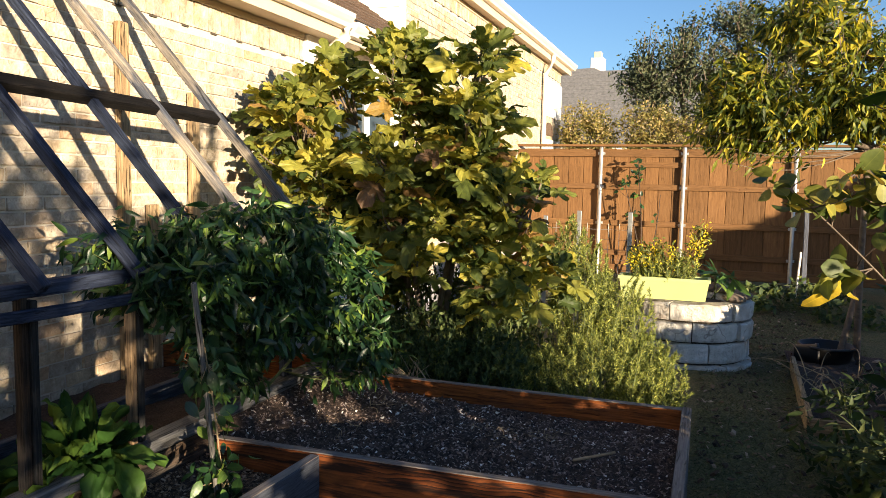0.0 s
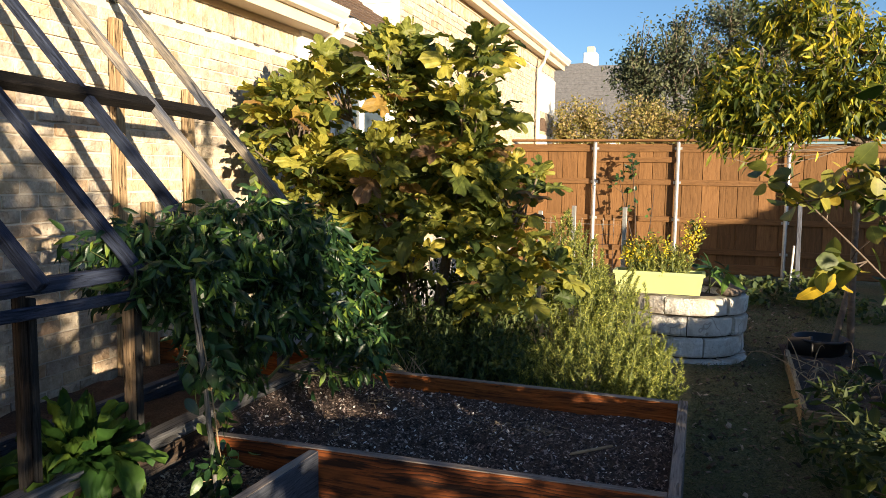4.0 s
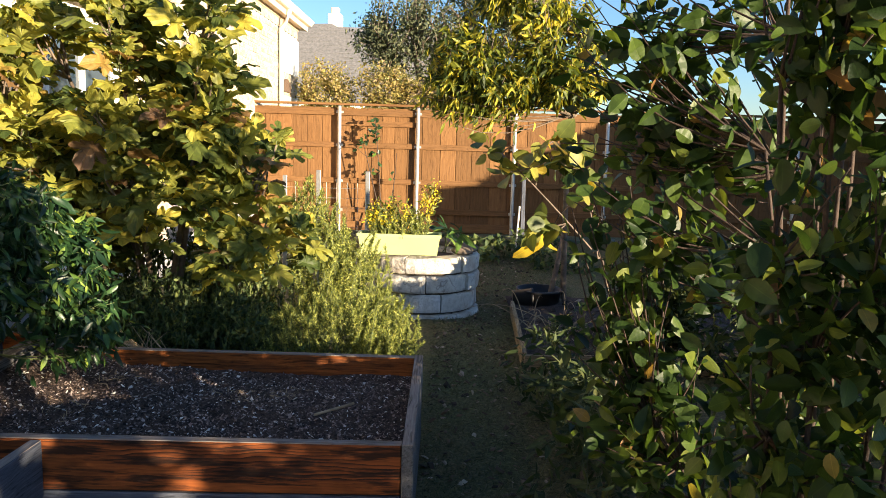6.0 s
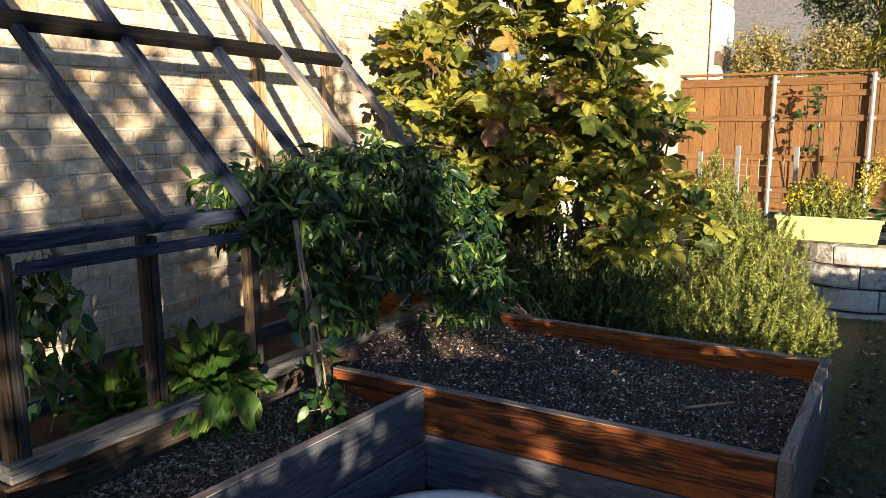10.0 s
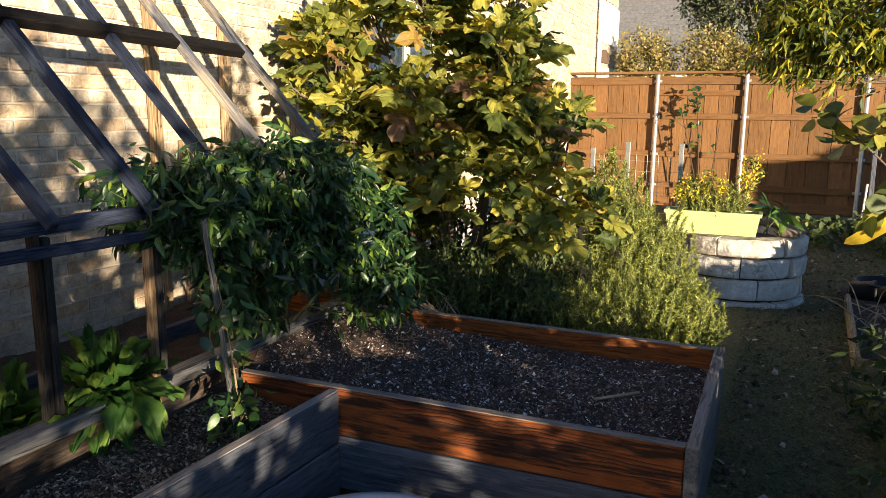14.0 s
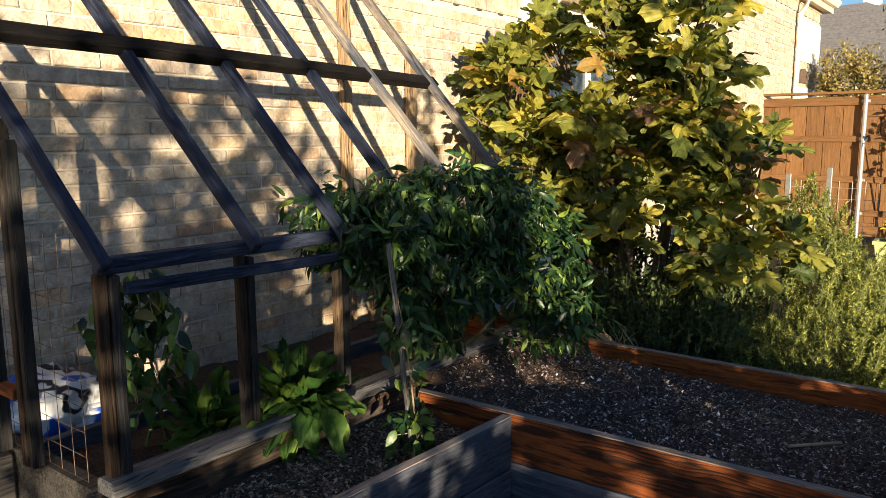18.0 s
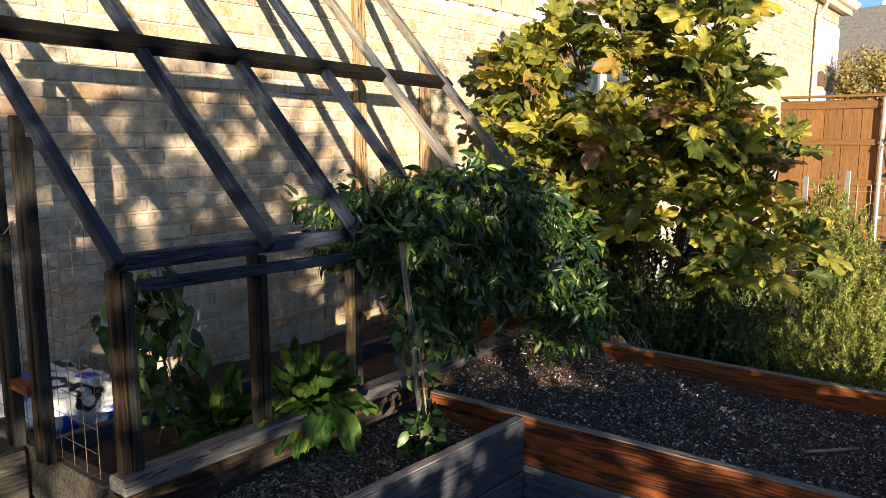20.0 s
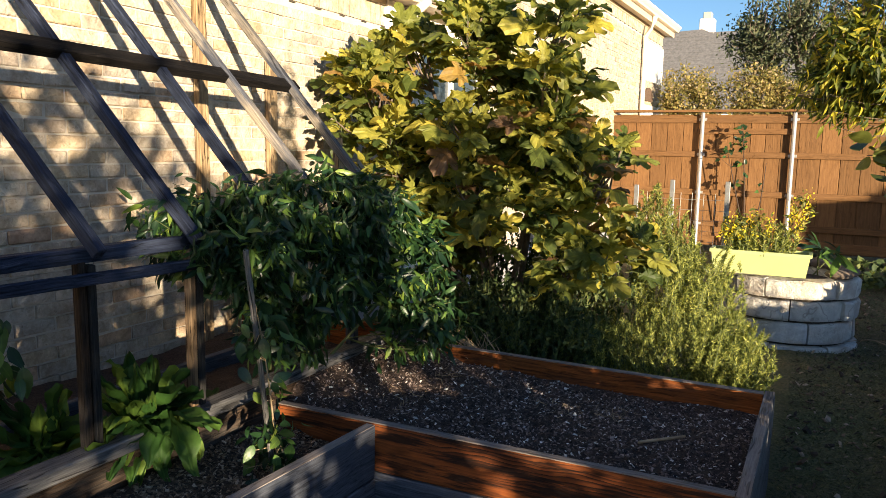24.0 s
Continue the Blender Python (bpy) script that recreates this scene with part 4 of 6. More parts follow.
child("soil", sheet("soil", -0.498, 1.243, 0.085, BED_Y1 - 0.041, 90, 64, lambda x, y: 0.355 + 0.022 * noise.noise((x * 2.3, y * 2.3, 1)) + 0.010 * noise.noise((x * 11, y * 11, 2)) + 0.006 * noise.noise((x * 30, y * 30, 3)) + 0.03 * math.exp(-((x + 0.15) ** 2 + (y - 0.85) ** 2) / 0.05) + 0.44 * max(0.0, -0.14 - x) ** 1.15 * min(1.0, max(0.0, y - 0.05) / 0.16), M_SOIL), bed, "dark potting soil")

bed_b = thing("raised_bed", "narrow raised bed of grey weathered planks with mulch", "raised bed", "raised beds", "", (-0.25, -0.65, 0))
PL0, PL1 = (-0.02, 0.035), (-0.085, -1.285)
for z0, z1, k in ((0.235, ZB - 0.002, 0), (0.02, 0.228, 1)):
    v, f = box_data((-0.02, 0, z0), (0.02, 1.32, z1), 0.004)
    v = [(PL1[0] + a + (PL0[0] - PL1[0]) * b / 1.32, PL1[1] + b, c) for a, b, c in v]
    child("plank", mesh_of("plank", v, f, M_GREY[1]), bed_b, "weathered grey side plank with sky blue in its colour")
v, f = box_data((-0.018, 0.002, ZB - 0.002), (0.018, 1.318, ZB + 0.001))
v = [(PL1[0] + a + (PL0[0] - PL1[0]) * b / 1.32, PL1[1] + b, c) for a, b, c in v]
child("top_strip", mesh_of("top_strip", v, f, M_TOP[1]), bed_b, "worn plank top with sky light in its tone")
board("plank", (-0.47, -1.36, 0.26), (-0.04, -1.322, 0.47), M_GREY[0], bed_b, "grey weathered end plank")
board("plank", (-0.47, -1.36, 0.03), (-0.04, -1.322, 0.252), M_GREY[0], bed_b)
child("soil", sheet("soil", -0.498, -0.06, -1.32, -0.002, 40, 80, lambda x, y: 0.325 + 0.015 * noise.noise((x * 3, y * 3, 1)) + 0.012 * noise.noise((x * 12, y * 12, 2)) + 0.16 * max(0.0, -0.14 - x) ** 1.2, M_SOIL), bed_b, "mulched soil")


def litter(name, n, region, height, size, material, parent, seed, flat=0.25, label="", heap=None, slim=(0.22, 0.8)):
    """Flat chips strewn over a region, or heaped round a point (x, y, spread)."""
    r = np.random.default_rng(seed)
    x0, x1, y0, y1 = region
    p = np.stack([r.uniform(x0, x1, n), r.uniform(y0, y1, n), np.zeros(n)], 1)
    if heap:
        p[:, :2] = np.array(heap[:2]) + r.normal(size=(n, 2)) * heap[2]
        p = p[(p[:, 0] > x0) & (p[:, 0] < x1) & (p[:, 1] > y0) & (p[:, 1] < y1)]
        n = len(p)
    p[:, 2] = [height(a, b) for a, b, _ in p]
    L = size[0] + (size[1] - size[0]) * r.random(n) ** 1.8
    W = L * r.uniform(slim[0], slim[1], n)
    ang = r.uniform(0, 2 * np.pi, n)
    d = np.stack([np.cos(ang), np.sin(ang), r.normal(size=n) * flat], 1)
    s = np.stack([-np.sin(ang), np.cos(ang), r.normal(size=n) * flat], 1)
    u = np.cross(d, s) * 0.25
    corners = [(-1, -1, 0), (1, -0.7, 0), (0.9, 0.8, 0), (-0.8, 1, 0), (-0.6, -0.5, 1), (0.6, -0.5, 1), (0.5, 0.5, 1), (-0.5, 0.6, 1)]
    v = np.stack([p + d * (L / 2 * a)[:, None] + s * (W / 2 * b)[:, None] + u * (W * c)[:, None] for a, b, c in corners], 1).reshape(-1, 3)
    quads = np.array([(4, 5, 6, 7), (0, 1, 5, 4), (1, 2, 6, 5), (2, 3, 7, 6), (3, 0, 4, 7)])
    f = (quads[None] + (np.arange(n) * 8)[:, None, None]).reshape(-1, 4)
    return child(name, mesh_of(name, v, f.tolist(), material), parent, label, "stuff")


def soil_z(x, y):
    return 0.357 + 0.022 * noise.noise((x * 2.3, y * 2.3, 1)) + 0.010 * noise.noise((x * 11, y * 11, 2)) + 0.03 * math.exp(-((x + 0.15) ** 2 + (y - 0.85) ** 2) / 0.05) + 0.44 * max(0.0, -0.14 - x) ** 1.15 * min(1.0, max(0.0, y - 0.05) / 0.16)


def soil_b(x, y):
    return 0.328 + 0.015 * noise.noise((x * 3, y * 3, 1)) + 0.012 * noise.noise((x * 12, y * 12, 2)) + 0.16 * max(0.0, -0.14 - x) ** 1.2


litter("mulch", 25000, (-0.495, 1.235, 0.09, BED_Y1 - 0.05), soil_z, (0.003, 0.017), M_CHIPS, bed, 31, 0.5)
litter("gravel", 210, (-0.44, 1.235, 0.09, BED_Y1 - 0.05), soil_z, (0.008, 0.026), M_PEBBLE, bed, 32, 0.5)
litter("mulch", 13000, (-0.495, -0.07, -1.28, 0.025), soil_b, (0.004, 0.020), M_MULCH, bed_b, 33, 0.4)
# pale straw heaps stand in for sunlit patches on the soil
for k, (cx, cy) in enumerate(((-0.12, 0.88), (0.50, 0.74), (0.70, 0.80), (-0.2, 0.5))):
    litter("straw", 60, (-0.44, 1.23, 0.10, 1.13), lambda x, y: soil_z(x, y) + 0.005, (0.008, 0.05), M_DRY, bed, 60 + k, 0.4, "", (cx, cy, (0.05 + 0.02 * (k % 2))), (0.04, 0.14))
beam("twig", (0.86, 0.52, 0.375), (1.01, 0.66, 0.38), 0.012, 0.01, M_DRY, bed, "dry stick on the soil", (0, 0, 1))

# ---- cold frame against the house ----
frame_thing = thing("cold_frame", "lean-to cold frame of bare weathered timber against the brick wall", "cold frame", "", "", (-1.0, 0.0, 0))
cf = frame_thing
SX = -0.54
board("sill", (SX - 0.02, -1.27, 0.488), (SX + 0.066, 1.12, 0.536), M_SILLTOP, cf, "grey weathered sill timber", 0.006)
board("sill", (SX - 0.015, -1.27, 0.30), (SX + 0.040, 1.12, 0.478), M_BROWN[1], cf, "brown weathered sill board", 0.006)
board("sill", (SX - 0.02, -1.27, 0.02), (SX + 0.055, 1.12, 0.295), M_RED[1], cf, "red stained lower board")
board("side_sill", (WALL_X + 0.03, -1.285, 0.30), (SX - 0.022, -1.225, 0.50), M_SILL, cf, "weathered end sill")
board("back_board", (-1.22, -1.22, 0.30), (-1.18, 1.08, 0.435), M_GREY[1], cf, "weathered inner board")
board("end_board", (-1.6, 1.09, 0.05), (SX - 0.022, 1.13, 0.52), M_RED[0], cf, "orange stained end board")
child("soil", sheet("soil", WALL_X + 0.02, SX - 0.025, -1.26, 1.085, 30, 70, lambda x, y: 0.37 + 0.03 * noise.noise((x * 3, y * 3, 6)) + 0.012 * noise.noise((x * 14, y * 14, 2)), M_SOIL), cf, "dark soil")
POSTS = (-1.217, -0.754, -0.322, 0.19, 0.66, 1.02)
for i, y in enumerate(POSTS):
    tone = M_TANPOST if i == 2 else (M_BROWN, M_BROWN, M_BROWN, M_GREY, M_GREY, M_GREY)[i][2]
    wide = 0.004 if i == 0 else 0.0
    board("post", (SX - 0.006, y - 0.030 - wide, 0.536), (SX + 0.026, y - 0.002, 1.108 - 0.008 * y), tone, cf, "weathered double stud", 0.004)
    board("post", (SX - 0.004, y + 0.002, 0.536), (SX + 0.032, y + 0.028 + wide, 1.085 - 0.02 * y), (M_DARK, M_DARK, M_DARK, M_DARK, M_GREY, M_GREY)[i][2], cf, "", 0.004)
beam("top_rail", (SX, -1.235, 1.136), (SX, 1.06, 1.108), 0.046, 0.05, M_SHADEWOOD, cf, "weathered top rail with shade in its colour", (0, 0, 1))
beam("lower_rail", (SX + 0.05, -1.185, 1.073), (SX + 0.05, 1.02, 1.020), 0.036, 0.024, M_SHADEWOOD, cf, "weathered lower rail with blue shade in its colour", (0, 0, 1))
FRONT_Y = (-1.256, -0.754, -0.368, 0.05, 0.44, 0.87)
TOP_Y = (-1.42, -0.93, -0.521, -0.078, 0.298, 0.739)
for i, (a, b) in enumerate(zip(FRONT_Y, TOP_Y)):
    # first four rafters carry shade in their colour, the last two sunlight
    beam("rafter", (-0.452, a, 1.143 - 0.005 * i), (-1.60, b, 2.45), 0.036, 0.040, M_RAFTER[0] if i > 3 else M_SHADEWOOD, cf, "weathered rafter with sunlit tan in its colour" if i > 3 else "weathered rafter with blue shade in its colour", (0, 1, 0))
beam("purlin", (-1.01, -1.47, 1.805), (-1.01, 0.865, 1.750), 0.042, 0.062, M_PURLIN, cf, "dark weathered purlin under the rafters", (0.7, 0, 0.7))
for y, t in ((0.81, 2.25), (1.38, 1.95), (1.02, 1.3)):
    board("wall_stud", (WALL_X + 0.025, y - 0.035, 0.37), (WALL_X + 0.065, y + 0.035, t), M_TAN[2], cf, "tan pine stud against the brick")
beam("wall_plate", (WALL_X + 0.045, -1.5, 2.45), (WALL_X + 0.045, 0.85, 2.45), 0.06, 0.035, M_TAN[0], cf, "pine wall plate", (0, 0, 1))
board("brace_post", (-0.87, 0.985, 0.52), (-0.83, 1.025, 1.50), M_TAN[2], cf, "tan pine end stud")
for x0, t in ((-1.07, 1.76), (-0.86, 1.54)):
    board("end_stud", (x0 - 0.032, -1.325, 0.50), (x0 - 0.003, -1.29, t), M_BROWN[2], cf, "brown weathered double end stud")
    board("end_stud", (x0 + 0.001, -1.32, 0.50), (x0 + 0.030, -1.285, t - 0.06), M_DARK[2], cf)
board("spacer", (-1.025, -1.328, 0.70), (-0.908, -1.292, 0.735), M_RED[0], cf, "short red stained spacer")
beam("cross_bar", (-1.62, -1.352, 1.165), (-0.90, -1.352, 1.175), 0.05, 0.03, M_DARK[0], cf, "dark weathered cross bar", (0, 0, 1))
child("twine", mesh_of("twine", *tubes([[((-0.98 + 0.10 * math.sin(1.1 * k) * k / 9, -1.372 - 0.004 * k, 1.20 - 0.016 * k), 0.0022) for k in range(10)], [((-0.86 - 0.02 * k, -1.345, 1.24 - 0.012 * k), 0.0022) for k in range(7)]], 5), M_DRY), cf, "loose end of pale twine")


def mesh_panel(name, a, b, z0, z1, step, radius, material, parent, label):
    """Welded wire between two uprights."""
    a, b = Vector(a), Vector(b)
    lines, n = [], max(2, int((b - a).length / step))
    for i in range(n + 1):
        p = a.lerp(b, i / n)
        lines.append([((p.x, p.y, z0), radius), ((p.x, p.y, z1), radius)])
    for z in np.arange(z0, z1 + 0.001, step):
        lines.append([((a.x, a.y, z), radius), ((b.x, b.y, z), radius)])
    return child(name, mesh_of(name, *tubes(lines, 3), material), parent, label)


mesh_panel("wire_mesh", (-1.55, -1.262, 0), (-0.62, -1.262, 0), 0.50, 1.22, 0.075, 0.0011, M_RUST, cf, "thin rusty welded wire mesh")

# outer bed beside the cold frame
outer = thing("raised_bed", "neglected bed with one weathered plank beside the cold frame", "raised bed", "raised beds", "", (-0.9, -1.9, 0))
board("plank", (-1.065, -3.0, 0.27), (-1.015, -1.30, 0.495), M_SILL, outer, "grey weathered plank", 0.006)
board("plank", (-1.06, -3.0, 0.03), (-1.02, -1.30, 0.265), M_SILL, outer, "", 0.006)
child("soil", sheet("soil", -1.014, -0.10, -3.0, -1.362, 30, 50, lambda x, y: 0.34 + 0.02 * noise.noise((x * 3, y * 3, 8)) + 0.012 * noise.noise((x * 14, y * 14, 2)), M_SOIL), outer, "dark soil")
litter("mulch", 3000, (-1.0, -0.12, -2.4, -1.37), lambda x, y: 0.345 + 0.02 * noise.noise((x * 3, y * 3, 8)), (0.005, 0.022), M_MULCH, outer, 35, 0.4)

# ---- stone ring with the planter ----
ring = thing("stone_planter", "round planter of stacked white limestone blocks", "planter", "", "", (1.08, 4.45, 0))
RC, RR = (1.19, 4.28), 0.50
ring_r = np.random.default_rng(8)
child("fill", mesh_of("fill", *tubes([[((RC[0], RC[1], 0.0), RR - 0.05), ((RC[0], RC[1], 0.47), RR - 0.05)]], 24), M_STONEGAP), ring, "dark soil fill")
zc = -0.06
for row, h in enumerate((0.105, 0.172, 0.165, 0.155)):
    a = -2.6 + (0.0, 0.62, 0.1, 0.75)[row]
    end = a + 2 * math.pi
    while a < end - 0.1:
        w = 0.70 + 0.50 * ring_r.random()
        w = end - a if end - a - w < 0.4 else w
        n, inner, outer = 6, RR - 0.15, RR + (0.02 if row == 0 else 0.0) + 0.010 * ring_r.normal()
        v, f = [], []
        for i in range(n + 1):
            t = a + 0.012 + (w - 0.024) * i / n
            e = 0.010 if i in (0, n) else 0.0
            for rad, z in ((inner, zc), (outer - 0.008 - e, zc + 0.006), (outer - e, zc + 0.022), (outer - e + 0.005 * ring_r.normal(), zc + h - 0.030), (outer - 0.012 - e, zc + h - 0.014 + 0.003 * ring_r.normal()), (inner, zc + h - 0.012)):
                v.append((RC[0] + rad * math.cos(t), RC[1] + rad * math.sin(t), z))
        for i in range(n):
            f += [(i * 6 + j, i * 6 + (j + 1) % 6, (i + 1) * 6 + (j + 1) % 6, (i + 1) * 6 + j) for j in range(6)]
        f += [tuple(range(6)), tuple(n * 6 + j for j in range(5, -1, -1))]
        child("stone", mesh_of("stone", v, f, M_STONE), ring)
        a += w
    zc += h
for i in range(7):
    a = -0.55 + 0.30 * i
    cx, cy = RC[0] + (RR - 0.09) * math.cos(a), RC[1] + (RR - 0.09) * math.sin(a)
    bm = bmesh.new()
    bmesh.ops.create_icosphere(bm, subdivisions=2, radius=0.07)
    for q in bm.verts:
        q.co = Vector((q.co.x * 1.4, q.co.y, q.co.z * 0.55)) * (1 + 0.25 * noise.noise(q.co * 14 + Vector((i, 0, 0)))) + Vector((cx, cy, 0.560))
    me = bpy.data.meshes.new("rubble")
    bm.to_mesh(me)
    bm.free()
    me.materials.append(M_BARK)
    child("rubble", me, ring, "dark rubble stone on the rim")

box = thing("window_box", "pale green plastic window box on the stone planter", "planter box", "", "", (1.0, 3.85, 0.6))


def trough(x0, x1, y0, y1, z0, z1, taper, wall, material):
    rings = []
    for (tx, z) in ((taper, z0), (0.0, z1 - 0.025), (-0.012, z1 - 0.025), (-0.012, z1), (wall, z1), (wall, z1 - 0.03), (taper + wall, z0 + 0.015)):
        rings.append([(x0 + tx, y0 + tx, z), (x1 - tx, y0 + tx, z), (x1 - tx, y1 - tx, z), (x0 + tx, y1 - tx, z)])
    v = [p for q in rings for p in q]
    f = [(0, 3, 2, 1)]
    for i in range(len(rings) - 1):
        f += [(4 * i + j, 4 * i + (j + 1) % 4, 4 * i + 4 + (j + 1) % 4, 4 * i + 4 + j) for j in range(4)]
    k = 4 * (len(rings) - 1)
    f.append((k, k + 1, k + 2, k + 3))
    return v, f


child("box_body", mesh_of("box_body", *trough(0.66, 1.345, 3.79, 3.99, 0.548, 0.725, 0.022, 0.012, M_GREENBOX), M_GREENBOX), box, "pale green ribbed plastic box")
board("box_soil", (0.69, 3.82, 0.66), (1.315, 3.96, 0.70), M_SOIL, box, "", 0.0)

# ---- tub rim ----
tub = thing("round_tub", "round pale metal tub standing beside the bed", "tub", "", "", (0.47, -0.56, 0))
tv, tf = [], []
TN = 48
for rad, z in ((0.31, 0.0), (0.34, 0.20), (0.355, 0.215), (0.355, 0.235), (0.32, 0.235), (0.31, 0.205), (0.30, 0.05)):
    tv += [(0.47 + rad * math.cos(2 * math.pi * k / TN), -0.56 + rad * math.sin(2 * math.pi * k / TN), z) for k in range(TN)]
for i in range(6):
    tf += [(i * TN + k, i * TN + (k + 1) % TN, (i + 1) * TN + (k + 1) % TN, (i + 1) * TN + k) for k in range(TN)]
tf.append(tuple(6 * TN + k for k in range(TN)))
child("tub_body", mesh_of("tub_body", tv, tf, M_TUB, True), tub, "pale weathered rim")

# ---- second small bed ----
bed2 = thing("low_bed", "low timber edged vegetable bed with weeds", "raised bed", "raised beds", "", (2.9, 3.2, 0))
for a, b in (((1.94, 2.44), (2.0, 4.1)),):
    beam("edging_board", (a[0], a[1], 0.06), (b[0], b[1], 0.06), 0.12, 0.035, M_TAN[0], bed2, "worn tan edging board", (0, 0, 1))
beam("edging_board", (1.94, 2.43, 0.05), (4.4, 2.35, 0.05), 0.12, 0.03, M_TAN[0], bed2, "", (0, 0, 1))
child("soil", sheet("soil", 1.98, 4.4, 2.46, 4.6, 50, 50, lambda x, y: 0.06 + 0.03 * noise.noise((x * 2.6, y * 2.6, 3)) + 0.015 * noise.noise((x * 11, y * 11, 2)), M_SOIL), bed2, "dry soil with straw")
litter("straw", 420, (1.99, 4.3, 2.48, 4.5), lambda x, y: 0.07 + 0.03 * noise.noise((x * 2.6, y * 2.6, 3)), (0.02, 0.09), M_MULCH, bed2, 41, 0.4)
litter("leaf_litter", 1800, (1.3, 2.4, -0.8, 7.6), lambda x, y: 0.012 + 0.022 * noise.noise((x * 2.1, y * 2.1, 0)), (0.012, 0.05), M_MULCH, bed2, 43, 0.4)

# ---- plants ----


def stems(base, tips, r0, r1, bend, seed, n=7):
    """Main stems from one base to given tips."""
    r = np.random.default_rng(seed)
    out = []
    for t in tips:
        a, b = np.array(base) + r.normal(size=3) * (0.03, 0.03, 0), np.array(t, float)
        c = (a + b) / 2 + r.normal(size=3) * bend + np.array([0, 0, bend])
        pts = bezier(a, c, b, n)
        out.append([(p, r0 + (r1 - r0) * i / (n - 1)) for i, p in enumerate(pts)])
    return out


def plant(name, label, category, base, tips, blobs, twigs, per, leaf, size, material, bark, seed, r0=0.02, r1=0.008, bend=0.08, twig_r=(0.006, 0.002), spread=0.7, droop=0.0, flat=0.5, shell=0.35, start=0.35, clip=None, group="", jitter=0.02, pieces=0, near=None, widen=None, fork=None, lean=LEAN):
    t = thing(name, label, category, group, "", base)
    main = stems(fork or base, tips, r0 * (0.7 if fork else 1), r1, bend, seed)
    if fork:
        main += stems(base, [fork], r0, r0 * 0.75, 0.03, seed + 1)
    lines, paths = crown(main, blobs, twigs, seed + 3, twig_r, shell=shell)
    P, D = leaves_on(paths, per, seed + 5, start, spread, droop, jitter)
    if clip is not None:
        keep = clip(P)
        P, D = P[keep], D[keep]
    r = np.random.default_rng(seed + 7)
    S = r.uniform(size[0], size[1], len(P))
    child("trunk", mesh_of("trunk", *tubes(main, 8), bark, True), t, "")
    child("branching", mesh_of("branching", *tubes(lines, 4), bark, True), t, "", "stuff")
    if pieces:
        order = np.argsort(near(P))
        pick, rest = order[:pieces], order[pieces:]
        shape, faces = SHAPES[leaf]
        masters = []
        for k in range(5):
            q = shape.copy()
            q[:, 2] += 0.06 * np.sin(q[:, 0] * 7 + k) + 0.05 * np.sin(q[:, 1] * 6 + 2 * k) - (k % 3) * 0.08 * q[:, 1] ** 2
            q = q * np.array([widen or 1.0, 1, 1])
            masters.append(mesh_of("leaf", q, faces, material))
            mark_leaf(masters[-1], shape)
        ups = r.normal(size=(len(P), 3)) * (1 - flat) + np.array(lean) * 1.6 * flat
        m = leaf_frames(D, ups)
        for n_, i in enumerate(pick):
            o = new("leaf", masters[n_ % 5])
            o.parent = t
            o.matrix_parent_inverse = Matrix.Translation([-v for v in base])
            o.matrix_basis = Matrix.Translation(P[i]) @ Matrix(m[i].tolist()).to_4x4() @ Matrix.Diagonal((S[i], S[i], S[i], 1))
        P, D, S = P[rest], D[rest], S[rest]
    child("crown", leaf_mesh("crown", leaf, P, D, S, material, flat, widen, seed + 9, lean), t, "", "stuff")
    return t


